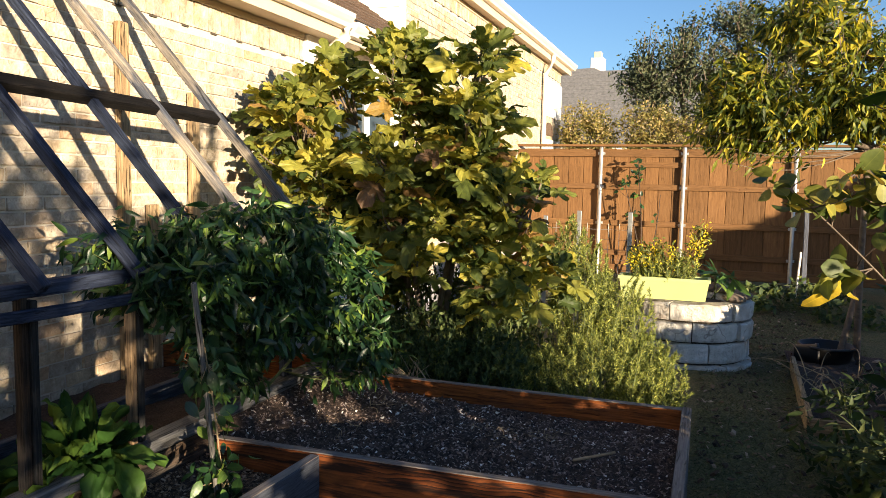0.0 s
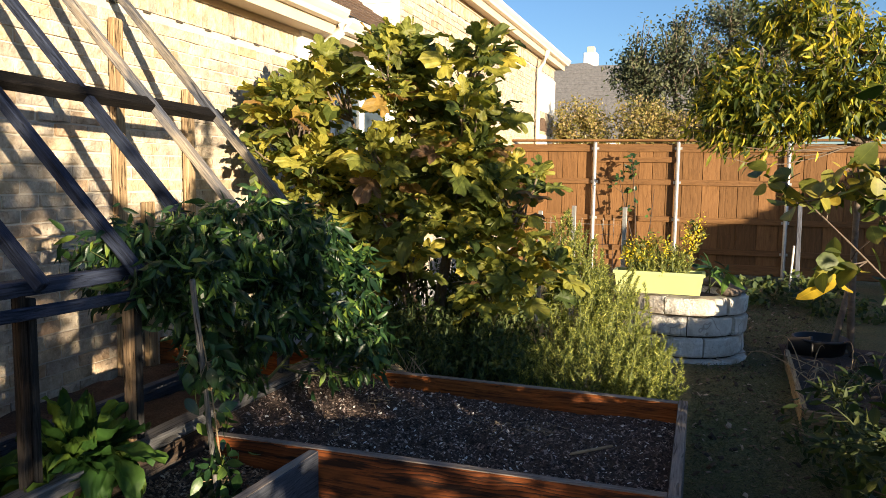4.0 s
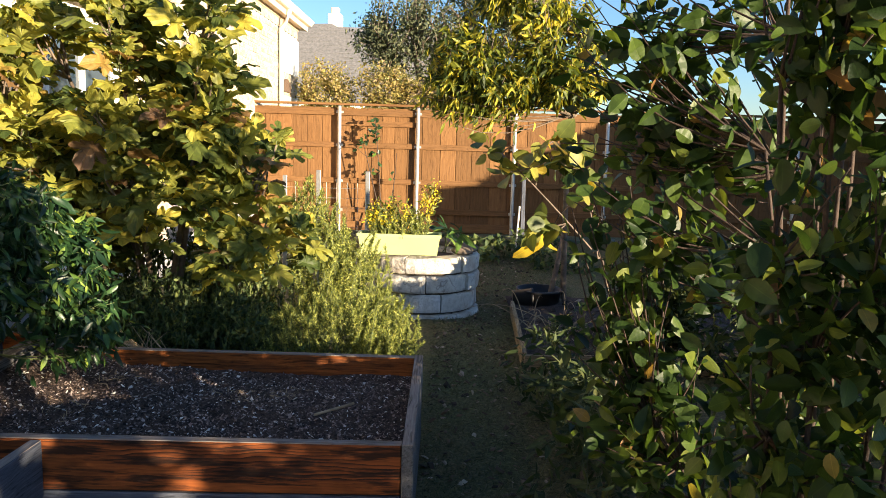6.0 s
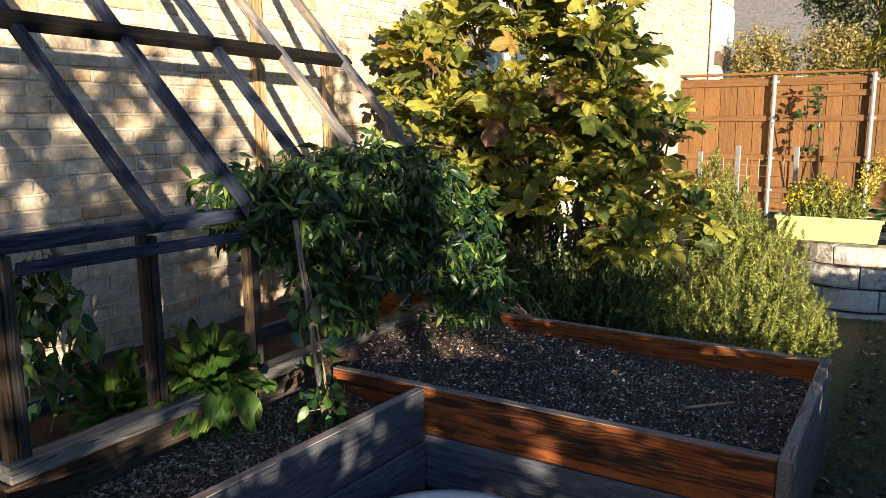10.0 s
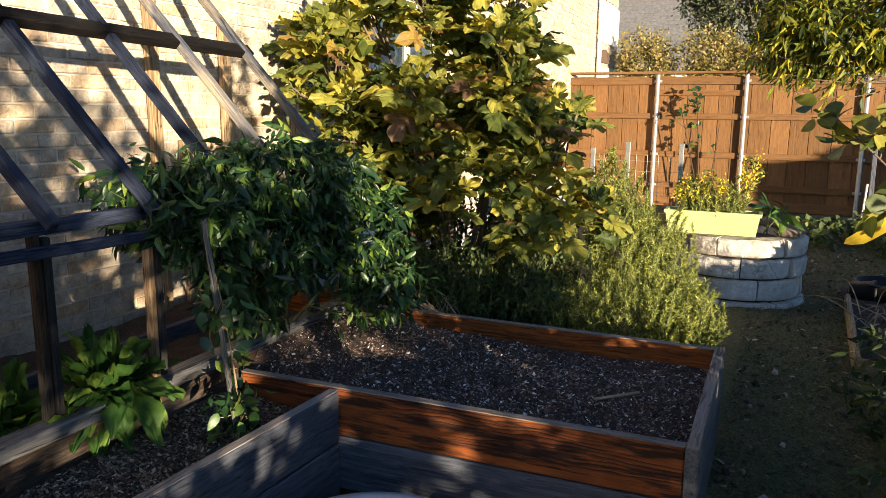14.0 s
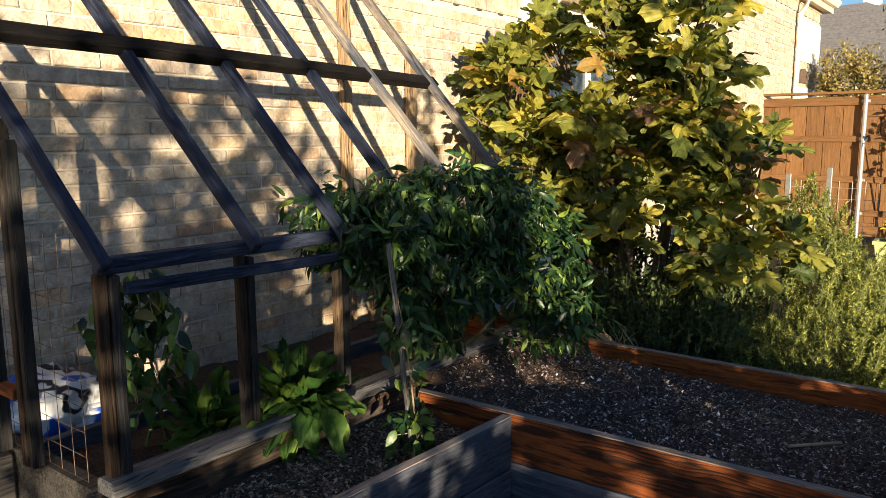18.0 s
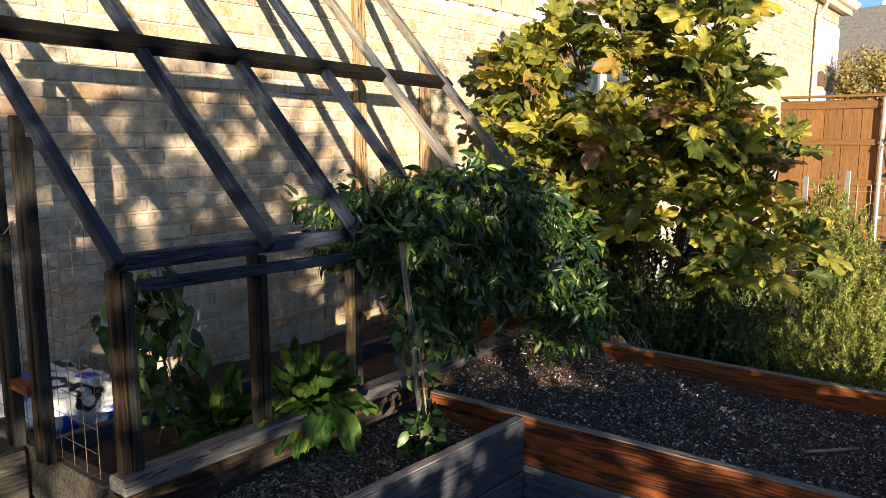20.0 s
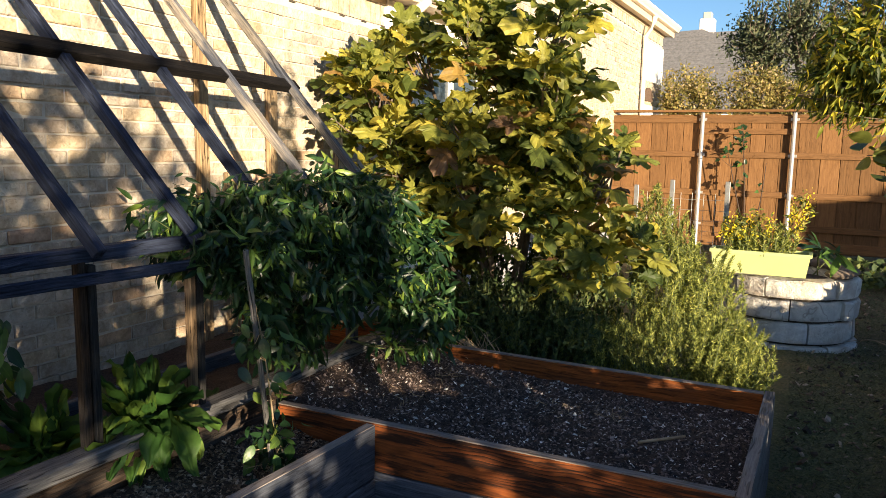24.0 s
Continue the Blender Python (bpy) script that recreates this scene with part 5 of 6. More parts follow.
# fig tree behind the bed
def fig_bush(name, label, base, tips, blobs, clusters, size, seed, clip, pieces):
    """Bare grey stems whose ends carry whorls of large lobed leaves on long stalks."""
    r = np.random.default_rng(seed)
    t = thing(name, label, "fig tree", "", "", base)
    main = stems(base, tips, 0.024, 0.010, 0.07, seed, 10)
    lines, paths = crown(main, blobs, clusters, seed + 3, (0.009, 0.005), lift=0.35, shell=0.35)
    P, D, U, S, stalks = [], [], [], [], []
    for pts in paths:
        tip, way = pts[-1], pts[-1] - pts[-3]
        way = way / (np.linalg.norm(way) + 1e-9) * 0.6 + np.array([0, 0, 0.55])
        way /= np.linalg.norm(way)
        side = np.cross(way, r.normal(size=3))
        side /= np.linalg.norm(side)
        over = np.cross(way, side)
        n = int(r.integers(5, 10))
        grow = r.uniform(0.75, 1.1)
        for k in range(n):
            a = 2.4 * k + r.normal() * 0.3
            rad = side * math.cos(a) + over * math.sin(a)
            back = 0.022 * k
            out = 0.25 + 0.95 * k / n
            d = way * (1 - 0.6 * k / n) + rad * out + r.normal(size=3) * 0.12
            d /= np.linalg.norm(d)
            foot = tip - way * back
            L = size[0] + (size[1] - size[0]) * min(1.0, (k + 1.5) / 6) * r.uniform(0.6, 1.0) * grow
            q = foot + d * L * r.uniform(0.35, 0.6)
            stalks.append([(foot, 0.0032), ((foot + q) / 2 + np.array([0, 0, 0.01]), 0.0026), (q, 0.002)])
            P.append(q)
            D.append(d + np.array([0, 0, -0.02 - 0.34 * r.random()]))
            U.append(way * 0.40 + np.array([0.30, -0.22, 0.80]) + r.normal(size=3) * 0.40)
            S.append(L)
    P, D, U, S = np.array(P), np.array(D), np.array(U), np.array(S)
    keep = clip(P)
    P, D, U, S = P[keep], D[keep], U[keep], S[keep]
    child("trunk", mesh_of("trunk", *tubes(main, 8), M_BARK, True), t, "several grey leaning stems")
    child("branching", mesh_of("branching", *tubes(lines, 5), M_BARK, True), t, "", "stuff")
    child("leaf_stalk", mesh_of("leaf_stalk", *tubes([q for q, k in zip(stalks, keep) if k], 3), M_STEM), t, "", "stuff")
    shape, faces = SHAPES["fig"]
    masters = []
    for k in range(6):
        q = shape.copy()
        q[:, 2] += 0.05 * np.sin(q[:, 0] * 8 + k) + 0.05 * np.sin(q[:, 1] * 7 + 2 * k) - (k % 3) * 0.10 * q[:, 1] ** 2
        q[:, 0] *= (1.0, 0.88, 1.08, 0.95, 0.8, 1.0)[k]
        q[:, 0] += (0.0, 0.10, -0.08, 0.05, -0.04, 0.0)[k] * q[:, 1] ** 2
        masters.append(mesh_of("leaf", q, faces, L_FIG))
        mark_leaf(masters[-1], shape)
    m = leaf_frames(D, U)
    order = np.argsort(P[:, 1])
    joined_v, joined_f, joined_l = [], [], []
    for n_, i in enumerate(order):
        if n_ < pieces:
            o = new("leaf", masters[n_ % 6])
            o.parent = t
            o.matrix_parent_inverse = Matrix.Translation([-v for v in base])
            o.matrix_basis = Matrix.Translation(P[i]) @ Matrix(m[i].tolist()).to_4x4() @ Matrix.Diagonal((S[i], S[i], S[i], 1))
        else:
            q = np.array([v.co[:] for v in masters[n_ % 6].vertices]) * S[i]
            k = sum(len(v) for v in joined_v[:1]) * len(joined_v)
            joined_v.append(q @ m[i].T + P[i])
            joined_f += [tuple(j + k for j in f) for f in faces]
            joined_l.append(shape)
    rest = mesh_of("crown", np.concatenate(joined_v), joined_f, L_FIG)
    mark_leaf(rest, np.concatenate(joined_l))
    child("crown", rest, t, "", "stuff")
    return t


# clumps of foliage in tiers: x, z, half width, half height, share
FIG_CLUMPS = ((-0.62, 0.99, 0.22, 0.10, 0.8), (-0.22, 1.00, 0.18, 0.10, 0.6), (0.12, 0.88, 0.18, 0.10, 0.5), (-1.38, 1.86, 0.14, 0.10, 0.8), (-1.10, 1.92, 0.16, 0.10, 0.9), (-0.90, 2.07, 0.14, 0.09, 0.7), (-0.46, 2.16, 0.17, 0.12, 1.0), (0.05, 2.10, 0.15, 0.13, 0.8), (-1.16, 1.62, 0.24, 0.10, 1.1), (-0.83, 1.52, 0.22, 0.12, 1.0), (-0.27, 1.83, 0.22, 0.13, 1.1),
              (0.08, 1.86, 0.15, 0.12, 0.7), (-0.08, 1.58, 0.24, 0.13, 1.1), (-0.50, 1.58, 0.20, 0.16, 0.7), (-0.68, 1.14, 0.20, 0.11, 0.9), (-0.62, 0.92, 0.18, 0.08, 0.6), (0.33, 1.43, 0.17, 0.09, 0.7), (-0.05, 1.25, 0.24, 0.12, 1.0), (0.17, 1.14, 0.20, 0.10, 0.7), (0.38, 0.95, 0.17, 0.11, 0.8), (-1.02, 1.33, 0.24, 0.10, 0.9), (-0.40, 1.30, 0.22, 0.14, 0.6))
FIG_BLOBS = [((x, 1.88, z), (w, 0.34, h), share) for x, z, w, h, share in FIG_CLUMPS]
fig_bush("fig_tree", "bushy fig tree with yellowing lobed leaves behind the raised bed", (-0.28, 1.98, 0.0),
         [(-1.15, 1.9, 1.6), (-0.8, 1.95, 1.8), (-0.45, 1.9, 1.9), (-0.05, 1.95, 1.95), (0.30, 1.88, 1.25), (-0.05, 1.9, 1.5), (-0.45, 1.85, 1.4), (0.2, 1.8, 0.8), (-0.75, 1.75, 0.9)],
         FIG_BLOBS, 228, (0.075, 0.200), 101, lambda p: (p[:, 0] > -1.54) & (p[:, 1] > 1.42) & (p[:, 2] > 0.66), 300)

# pepper bushes leaning over the cold frame
PEP_BLOBS = [((-0.46, -0.12, 1.19), (0.24, 0.32, 0.17), 1.0), ((-0.42, 0.38, 1.22), (0.28, 0.42, 0.18), 1.3), ((-0.36, 0.12, 0.97), (0.24, 0.42, 0.24), 1.3), ((-0.32, 0.1, 0.76), (0.16, 0.3, 0.15), 0.45), ((-0.28, 0.72, 0.95), (0.22, 0.30, 0.25), 0.9), ((-0.10, 0.72, 0.68), (0.15, 0.2, 0.13), 0.35), ((-0.68, -0.22, 1.15), (0.18, 0.22, 0.13), 0.35), ((-0.44, 0.22, 1.44), (0.03, 0.05, 0.07), 0.05), ((-0.56, -0.36, 1.30), (0.06, 0.08, 0.10), 0.08), ((-0.46, 0.62, 1.15), (0.2, 0.25, 0.14), 0.7)]
plant("pepper_plant", "dense dark green pepper bush over the cold frame rail", "pepper plant", (-0.62, 0.25, 0.37),
      [(-0.5, -0.1, 1.2), (-0.45, 0.2, 1.3), (-0.42, 0.5, 1.25), (-0.35, 0.2, 0.95), (-0.3, 0.75, 1.0), (-0.3, 0.7, 0.85), (-0.4, -0.2, 1.0), (-0.42, 0.02, 1.3)], PEP_BLOBS, 430, 25, "lance", (0.030, 0.090), L_PEPPER, M_STEM, 201,
      0.010, 0.004, 0.05, (0.003, 0.0012), 0.7, 0.8, 0.16, 0.3, 0.3, widen=1.0, pieces=300, near=lambda p: p[:, 1] - p[:, 0])
# young plant tied to a stake in the narrow bed
stk = thing("garden_stake", "grey weathered wooden stake in the narrow bed", "stake", "", "", (-0.16, -0.36, 0.28))
beam("stake_bar", (-0.20, -0.292, 0.26), (-0.205, -0.415, 1.133), 0.019, 0.015, M_STAKE, stk)
plant("tomato_vine", "thin wilting green vine climbing a stake", "vine", (-0.19, -0.30, 0.30), [(-0.20, -0.38, 0.95), (-0.16, -0.33, 0.5), (-0.24, -0.30, 0.6)],
      [((-0.20, -0.38, 0.86), (0.08, 0.08, 0.10), 1.3), ((-0.19, -0.34, 0.58), (0.07, 0.08, 0.12), 0.5), ((-0.18, -0.32, 0.40), (0.10, 0.10, 0.06), 0.5)], 40, 4, "lance", (0.03, 0.075), L_PEPPER, M_DRY, 221, 0.004, 0.002, 0.04, (0.002, 0.001), 0.6, 0.9, 0.3, widen=1.7)


def rosette(name, label, category, base, count, length, tilt, material, seed, width=1.0):
    """A clump of broad leaves rising from one crown, each a piece of its own."""
    r = np.random.default_rng(seed)
    t = thing(name, label, category, "leafy greens", "", base)
    for i in range(count):
        a = 2.4 * i + r.normal() * 0.5
        up = tilt[0] + (tilt[1] - tilt[0]) * (i / count) + r.normal() * 0.16
        L = length * r.uniform(0.75, 1.15) * (1.0 - 0.25 * abs(i / count - 0.6))
        curl = 0.2 + 0.5 * (1 - up) + 0.25 * r.random()
        nx, ny = 8, 14
        v, f, own = [], [], []
        for j in range(ny):
            s = j / (ny - 1)
            half = L * 0.20 * width * (0.10 + max(0.0, math.sin(math.pi * min(1.0, max(0.0, (s - 0.14) / 0.86)) ** 0.75)))
            if j == ny - 1:
                half = 0.004
            ang = math.pi / 2 * up - curl * s * 1.3
            cx = L * (s * math.cos(math.pi / 2 * up - curl * s * 0.55))
            cz = L * (s * math.sin(math.pi / 2 * up - curl * s * 0.55))
            for k in range(nx + 1):
                q = k / nx * 2 - 1
                ruff = 0.05 * L * math.sin(11 * s + 3 * q + i) * abs(q) + 0.06 * L * abs(q) ** 1.5 + 0.10 * L * noise.noise((s * 5 + i, q * 2.5, i * 0.7)) + 0.06 * L * noise.noise((s * 13 + i, q * 5, i * 1.7))
                v.append((cx - math.sin(ang) * ruff, q * half, cz + math.cos(ang) * ruff))
                own.append((q * half / L, s, 0.0))
        for j in range(ny - 1):
            for k in range(nx):
                p = j * (nx + 1) + k
                f.append((p, p + 1, p + nx + 2, p + nx + 1))
        blade = mesh_of("leaf", v, f, material, True)
        mark_leaf(blade, own)
        o = new("leaf", blade)
        o.parent = t
        o.rotation_euler = (0, 0, a)
        o.location = (0.015 * math.cos(a), 0.015 * math.sin(a), 0)
    return t


rosette("leafy_green", "bright green broad leaved chard spilling over the sill", "leafy plant", (-0.60, -0.52, 0.50), 72, 0.24, (-0.25, 1.02), L_CHARD, 301, 0.78)
rosette("leafy_green", "bright green broad leaved chard behind the sill", "leafy plant", (-0.88, -0.68, 0.39), 34, 0.24, (0.0, 0.9), L_CHARD, 302, 0.85)
rosette("leafy_green", "drooping chard leaves hanging over the sill", "leafy plant", (-0.50, -0.50, 0.56), 16, 0.24, (-0.75, 0.25), L_CHARD, 304, 0.95)
rosette("leafy_green", "small green seedling clump in the cold frame", "leafy plant", (-0.72, -0.15, 0.40), 7, 0.2, (0.05, 0.5), L_CHARD, 303)
plant("pepper_plant", "single dark green pepper plant inside the cold frame", "pepper plant", (-1.0, -0.86, 0.37), [(-1.0, -0.86, 0.98), (-0.95, -0.75, 0.8), (-1.05, -0.98, 0.78)],
      [((-1.0, -0.86, 0.90), (0.13, 0.15, 0.14), 1), ((-0.98, -0.84, 0.70), (0.16, 0.18, 0.14), 1.2)], 40, 5, "lance", (0.055, 0.11), L_PEPPER, M_STEM, 231, 0.007, 0.003, 0.03, (0.003, 0.0015), 0.6, 1.0, 0.35, widen=1.5)


def needles(name, label, category, blobs, count, height, per, seed, base_z=0.0, material=None, leaf="narrow", size=(0.014, 0.028), lean=0.14, bark=None):
    """A bush of upright shoots thick with small leaves."""
    r = np.random.default_rng(seed)
    tips, _ = in_blobs(blobs, count, seed, 0.2)
    c0 = np.mean([b[0] for b in blobs], 0)
    t = thing(name, label, category, "", "", (c0[0], c0[1], base_z))
    lines, P, D = [], [], []
    for tip in tips:
        L = min(height * r.uniform(0.6, 1.2), tip[2] - base_z + 0.02)
        foot = tip - np.array([r.normal() * lean * L, r.normal() * lean * L, L]) + (c0 - tip) * np.array([0.12, 0.12, 0])
        foot[2] = max(foot[2], base_z)
        pts = bezier(foot, (foot + tip) / 2 + r.normal(size=3) * 0.1 * L, tip, 6)
        lines.append([(p, 0.003 - 0.002 * i / 5) for i, p in enumerate(pts)])
        k = int(per * r.uniform(0.7, 1.3))
        s = r.random(k) ** 0.8
        x = s * 5
        i = np.minimum(x.astype(int), 4)
        f = (x - i)[:, None]
        P.append(pts[i] * (1 - f) + pts[i + 1] * f)
        al = pts[i + 1] - pts[i]
        al /= np.linalg.norm(al, axis=1, keepdims=True) + 1e-9
        D.append(al * 0.75 + r.normal(size=(k, 3)) * 0.5)
    P, D = np.concatenate(P), np.concatenate(D)
    keep = (P[:, 2] > 0.01) & ~((P[:, 1] < BED_Y1 + 0.02) & (P[:, 0] < 1.3) & (P[:, 2] < ZB))
    P, D = P[keep], D[keep]
    child("stalk", mesh_of("stalk", *tubes(lines, 3), bark or M_STEM), t, "", "stuff")
    child("foliage", leaf_mesh("foliage", leaf, P, D, r.uniform(size[0], size[1], len(P)), material or L_ROSEMARY, 0.2, None, seed + 1), t, "", "stuff")
    return t


needles("rosemary_bush", "tall grey-green rosemary bush behind the raised bed", "rosemary", [((0.58, 2.5, 0.72), (0.24, 0.28, 0.42), 1.3), ((0.84, 2.6, 0.55), (0.20, 0.28, 0.36), 0.9), ((0.48, 2.45, 1.02), (0.14, 0.2, 0.24), 0.5), ((0.15, 2.4, 0.4), (0.4, 0.3, 0.35), 0.5)], 480, 0.26, 120, 401, size=(0.016, 0.030), lean=0.30)
needles("rosemary_bush", "low spreading rosemary lit along the bed edge", "rosemary", [((0.78, 1.72, 0.44), (0.42, 0.30, 0.22), 1.2), ((1.06, 1.74, 0.38), (0.22, 0.28, 0.28), 1.2), ((0.45, 1.62, 0.42), (0.25, 0.25, 0.18), 0.5)], 620, 0.17, 105, 402, size=(0.013, 0.026), lean=0.3)
needles("herb_clump", "dark green low herbs behind the bed plank", "herb", [((0.12, 1.52, 0.46), (0.38, 0.22, 0.24), 1), ((-0.32, 1.48, 0.46), (0.34, 0.2, 0.26), 1.0), ((0.3, 1.55, 0.48), (0.22, 0.2, 0.18), 0.6), ((-0.15, 1.68, 0.56), (0.42, 0.2, 0.24), 1.2), ((-0.55, 2.25, 0.62), (0.55, 0.22, 0.42), 1.6), ((0.05, 2.2, 0.62), (0.40, 0.2, 0.40), 1.0)], 1150, 0.32, 30, 403, 0.0, L_LOW, "small", (0.018, 0.04))
dry = np.random.default_rng(5)
tuft = thing("dry_grass_tuft", "pale dry grass tuft by the bed plank", "dry grass", "", "", (-0.18, 1.28, 0.3))
child("dry_tuft", mesh_of("dry_tuft", *tubes([[((-0.12 + 0.05 * dry.normal(), 1.27 + 0.03 * dry.normal(), 0.36), 0.0025), ((-0.2 + 0.1 * dry.normal(), 1.25 + 0.05 * dry.normal(), 0.46 + 0.04 * dry.normal()), 0.0012)] for _ in range(70)], 3), M_DRY), tuft, "", "stuff")

# planter flowers
needles("herb_planting", "fine green herbs filling the window box", "herb", [((1.0, 3.88, 0.84), (0.29, 0.06, 0.13), 1)], 170, 0.2, 30, 411, 0.69, L_ROSEMARY, "narrow", (0.02, 0.045))
plant("marigold_plant", "leggy yellow flowering plants in the window box", "flower", (1.05, 3.86, 0.69), [(0.8, 3.85, 0.95), (0.95, 3.86, 1.0), (1.1, 3.86, 0.98), (1.26, 3.86, 1.12), (1.32, 3.86, 1.0)],
      [((0.80, 3.86, 0.92), (0.08, 0.06, 0.09), 1), ((0.98, 3.86, 0.93), (0.09, 0.06, 0.1), 1), ((1.26, 3.86, 1.02), (0.10, 0.06, 0.14), 1.6)], 60, 5, "lance", (0.03, 0.06), L_YOUNG, M_STEM, 421, 0.004, 0.002, 0.03, (0.0015, 0.001), 0.7, 0.2)
fl = thing("yellow_flower", "bright yellow flower clusters on thin stems", "flower", "", "", (1.0, 3.85, 0.85))
fr2 = np.random.default_rng(12)
fp = np.concatenate([np.array([x, 3.84, z]) + fr2.normal(size=(60, 3)) * (0.02, 0.02, 0.05) for x, z in ((0.74, 0.86), (0.80, 0.88), (0.86, 0.84), (0.93, 0.92), (1.20, 1.03), (1.24, 0.95), (1.30, 1.08), (1.05, 0.9))])
child("blossom", leaf_mesh("blossom", "small", fp, fr2.normal(size=fp.shape), fr2.uniform(0.012, 0.03, len(fp)), L_FLOWER, 0.2), fl, "", "stuff")
plant("leafy_green", "dark green leaves on the stone planter rim", "leafy plant", (1.38, 4.15, 0.52), [(1.4, 4.1, 0.75), (1.5, 4.15, 0.7)], [((1.42, 4.12, 0.70), (0.14, 0.12, 0.09), 1)], 14, 3, "lance", (0.1, 0.2), L_PEPPER, M_STEM, 431, 0.006, 0.003, 0.02, (0.003, 0.002), 0.6, 0.3)
# wire cage with steel stakes behind the rosemary
cage = thing("wire_cage", "welded wire panel on galvanized stakes", "wire cage", "", "", (0.35, 5.2, 0))
for x0 in (-0.25, 0.09, 0.59):
    board("stake", (x0 - 0.022, 5.18, -0.1), (x0 + 0.022, 5.2, 1.18 if x0 > 0 else 1.12), M_STEEL, cage, "flat galvanized stake")
mesh_panel("wire_mesh", (-0.25, 5.21, 0), (0.59, 5.21, 0), 0.0, 1.06, 0.1, 0.002, M_WIRE, cage, "welded wire mesh")
# sapling against the back fence
plant("sapling", "thin sapling in front of the back fence", "sapling", (0.45, 9.15, 0.0), [(0.28, 9.2, 1.8), (0.1, 9.2, 1.45), (0.62, 9.2, 1.3)], [((0.27, 9.2, 1.66), (0.13, 0.08, 0.18), 1), ((0.15, 9.2, 1.42), (0.2, 0.08, 0.15), 0.8), ((0.35, 9.2, 1.1), (0.25, 0.1, 0.25), 0.5)], 24, 4, "ovate", (0.05, 0.09), L_PEPPER, M_REDBARK, 441, 0.012, 0.004, 0.05, (0.004, 0.002))
plant("weed_clump", "low dark weeds along the foot of the back fence", "weeds", (2.2, 7.2, 0.0), [(1.9, 7.0, 0.3), (2.5, 7.4, 0.3), (2.2, 7.6, 0.25)], [((1.8, 7.0, 0.16), (0.4, 0.4, 0.16), 1), ((2.5, 7.5, 0.18), (0.5, 0.5, 0.18), 1), ((2.9, 6.4, 0.15), (0.4, 0.5, 0.15), 0.7)], 120, 7, "ovate", (0.05, 0.10), L_LOW, M_STEM, 451, 0.008, 0.004, 0.05, (0.003, 0.002))
pole = thing("garden_stake", "grey wooden tree stakes near the fence", "stake", "", "", (2.45, 7.77, 0))
beam("stake_bar", (2.46, 7.77, -0.1), (2.44, 7.77, 1.22), 0.05, 0.05, M_GREY[0], pole)
beam("stake_bar", (2.36, 7.75, -0.1), (2.40, 7.75, 0.66), 0.055, 0.02, M_WHITE, pole, "short white stake")

# peach tree
PEACH = [((1.48, 3.8, 2.16), (0.30, 0.35, 0.34), 1), ((1.85, 3.8, 2.35), (0.45, 0.45, 0.42), 1.5), ((2.3, 3.8, 2.30), (0.40, 0.45, 0.42), 1.3), ((2.35, 3.7, 2.02), (0.35, 0.3, 0.18), 0.6), ((1.34, 3.8, 1.90), (0.26, 0.30, 0.18), 0.55), ((1.85, 3.75, 1.98), (0.40, 0.35, 0.18), 0.7), ((1.9, 3.7, 2.75), (0.4, 0.4, 0.25), 0.7)]
plant("peach_tree", "small peach tree with yellow drooping narrow leaves", "peach tree", (2.52, 4.5, 0.0), [(1.45, 3.8, 2.1), (1.85, 3.8, 2.6), (2.35, 3.8, 2.5), (2.2, 3.75, 2.1), (1.4, 3.7, 2.0)], PEACH, 460, 20, "narrow", (0.06, 0.115), L_PEACH, M_BARK, 501, 0.03, 0.008, 0.12, (0.006, 0.002), 0.55, 0.8, 0.3, 0.3, 0.3, widen=1.45, fork=(2.42, 4.0, 1.75))
# young large leaved tree
sapling_tree = plant("young_fig", "young fruit tree with large yellowing leaves", "fruit tree", (2.2, 1.0, 0.0), [(1.62, 0.9, 1.46), (1.84, 0.9, 1.52), (1.95, 0.85, 1.4)], [((1.62, 0.9, 1.45), (0.10, 0.14, 0.08), 1), ((1.84, 0.9, 1.47), (0.16, 0.2, 0.10), 1.6), ((2.0, 0.85, 1.36), (0.14, 0.2, 0.12), 1.0), ((1.80, 0.85, 1.12), (0.05, 0.06, 0.05), 0.15)], 34, 4.6, "ovate", (0.05, 0.105), L_YOUNG, M_BARK, 511, 0.006, 0.003, 0.04, (0.004, 0.002), 0.75, 0.0, 0.4, 0.3, 0.5, widen=1.35, fork=(2.1, 0.95, 1.0), lean=(0.2, -0.25, 0.9))
child("yellow_leaf", leaf_mesh("yellow_leaf", "broad", [(1.872, 1.0, 1.12), (1.82, 0.98, 1.12), (1.86, 1.0, 1.15)], [(-0.95, -0.1, -1.0), (0.25, -0.2, -0.7), (0.5, -0.2, -0.5)], [0.22, 0.12, 0.10], M_YELLOWLEAF, 0.2, 0.6, 515), sapling_tree, "long hanging yellow leaf")
child("leaf_twig", mesh_of("leaf_twig", *tubes([[((1.95, 0.95, 1.25), 0.004), ((1.90, 0.98, 1.19), 0.003), ((1.872, 1.0, 1.12), 0.002)]], 4), M_REDBARK), sapling_tree)
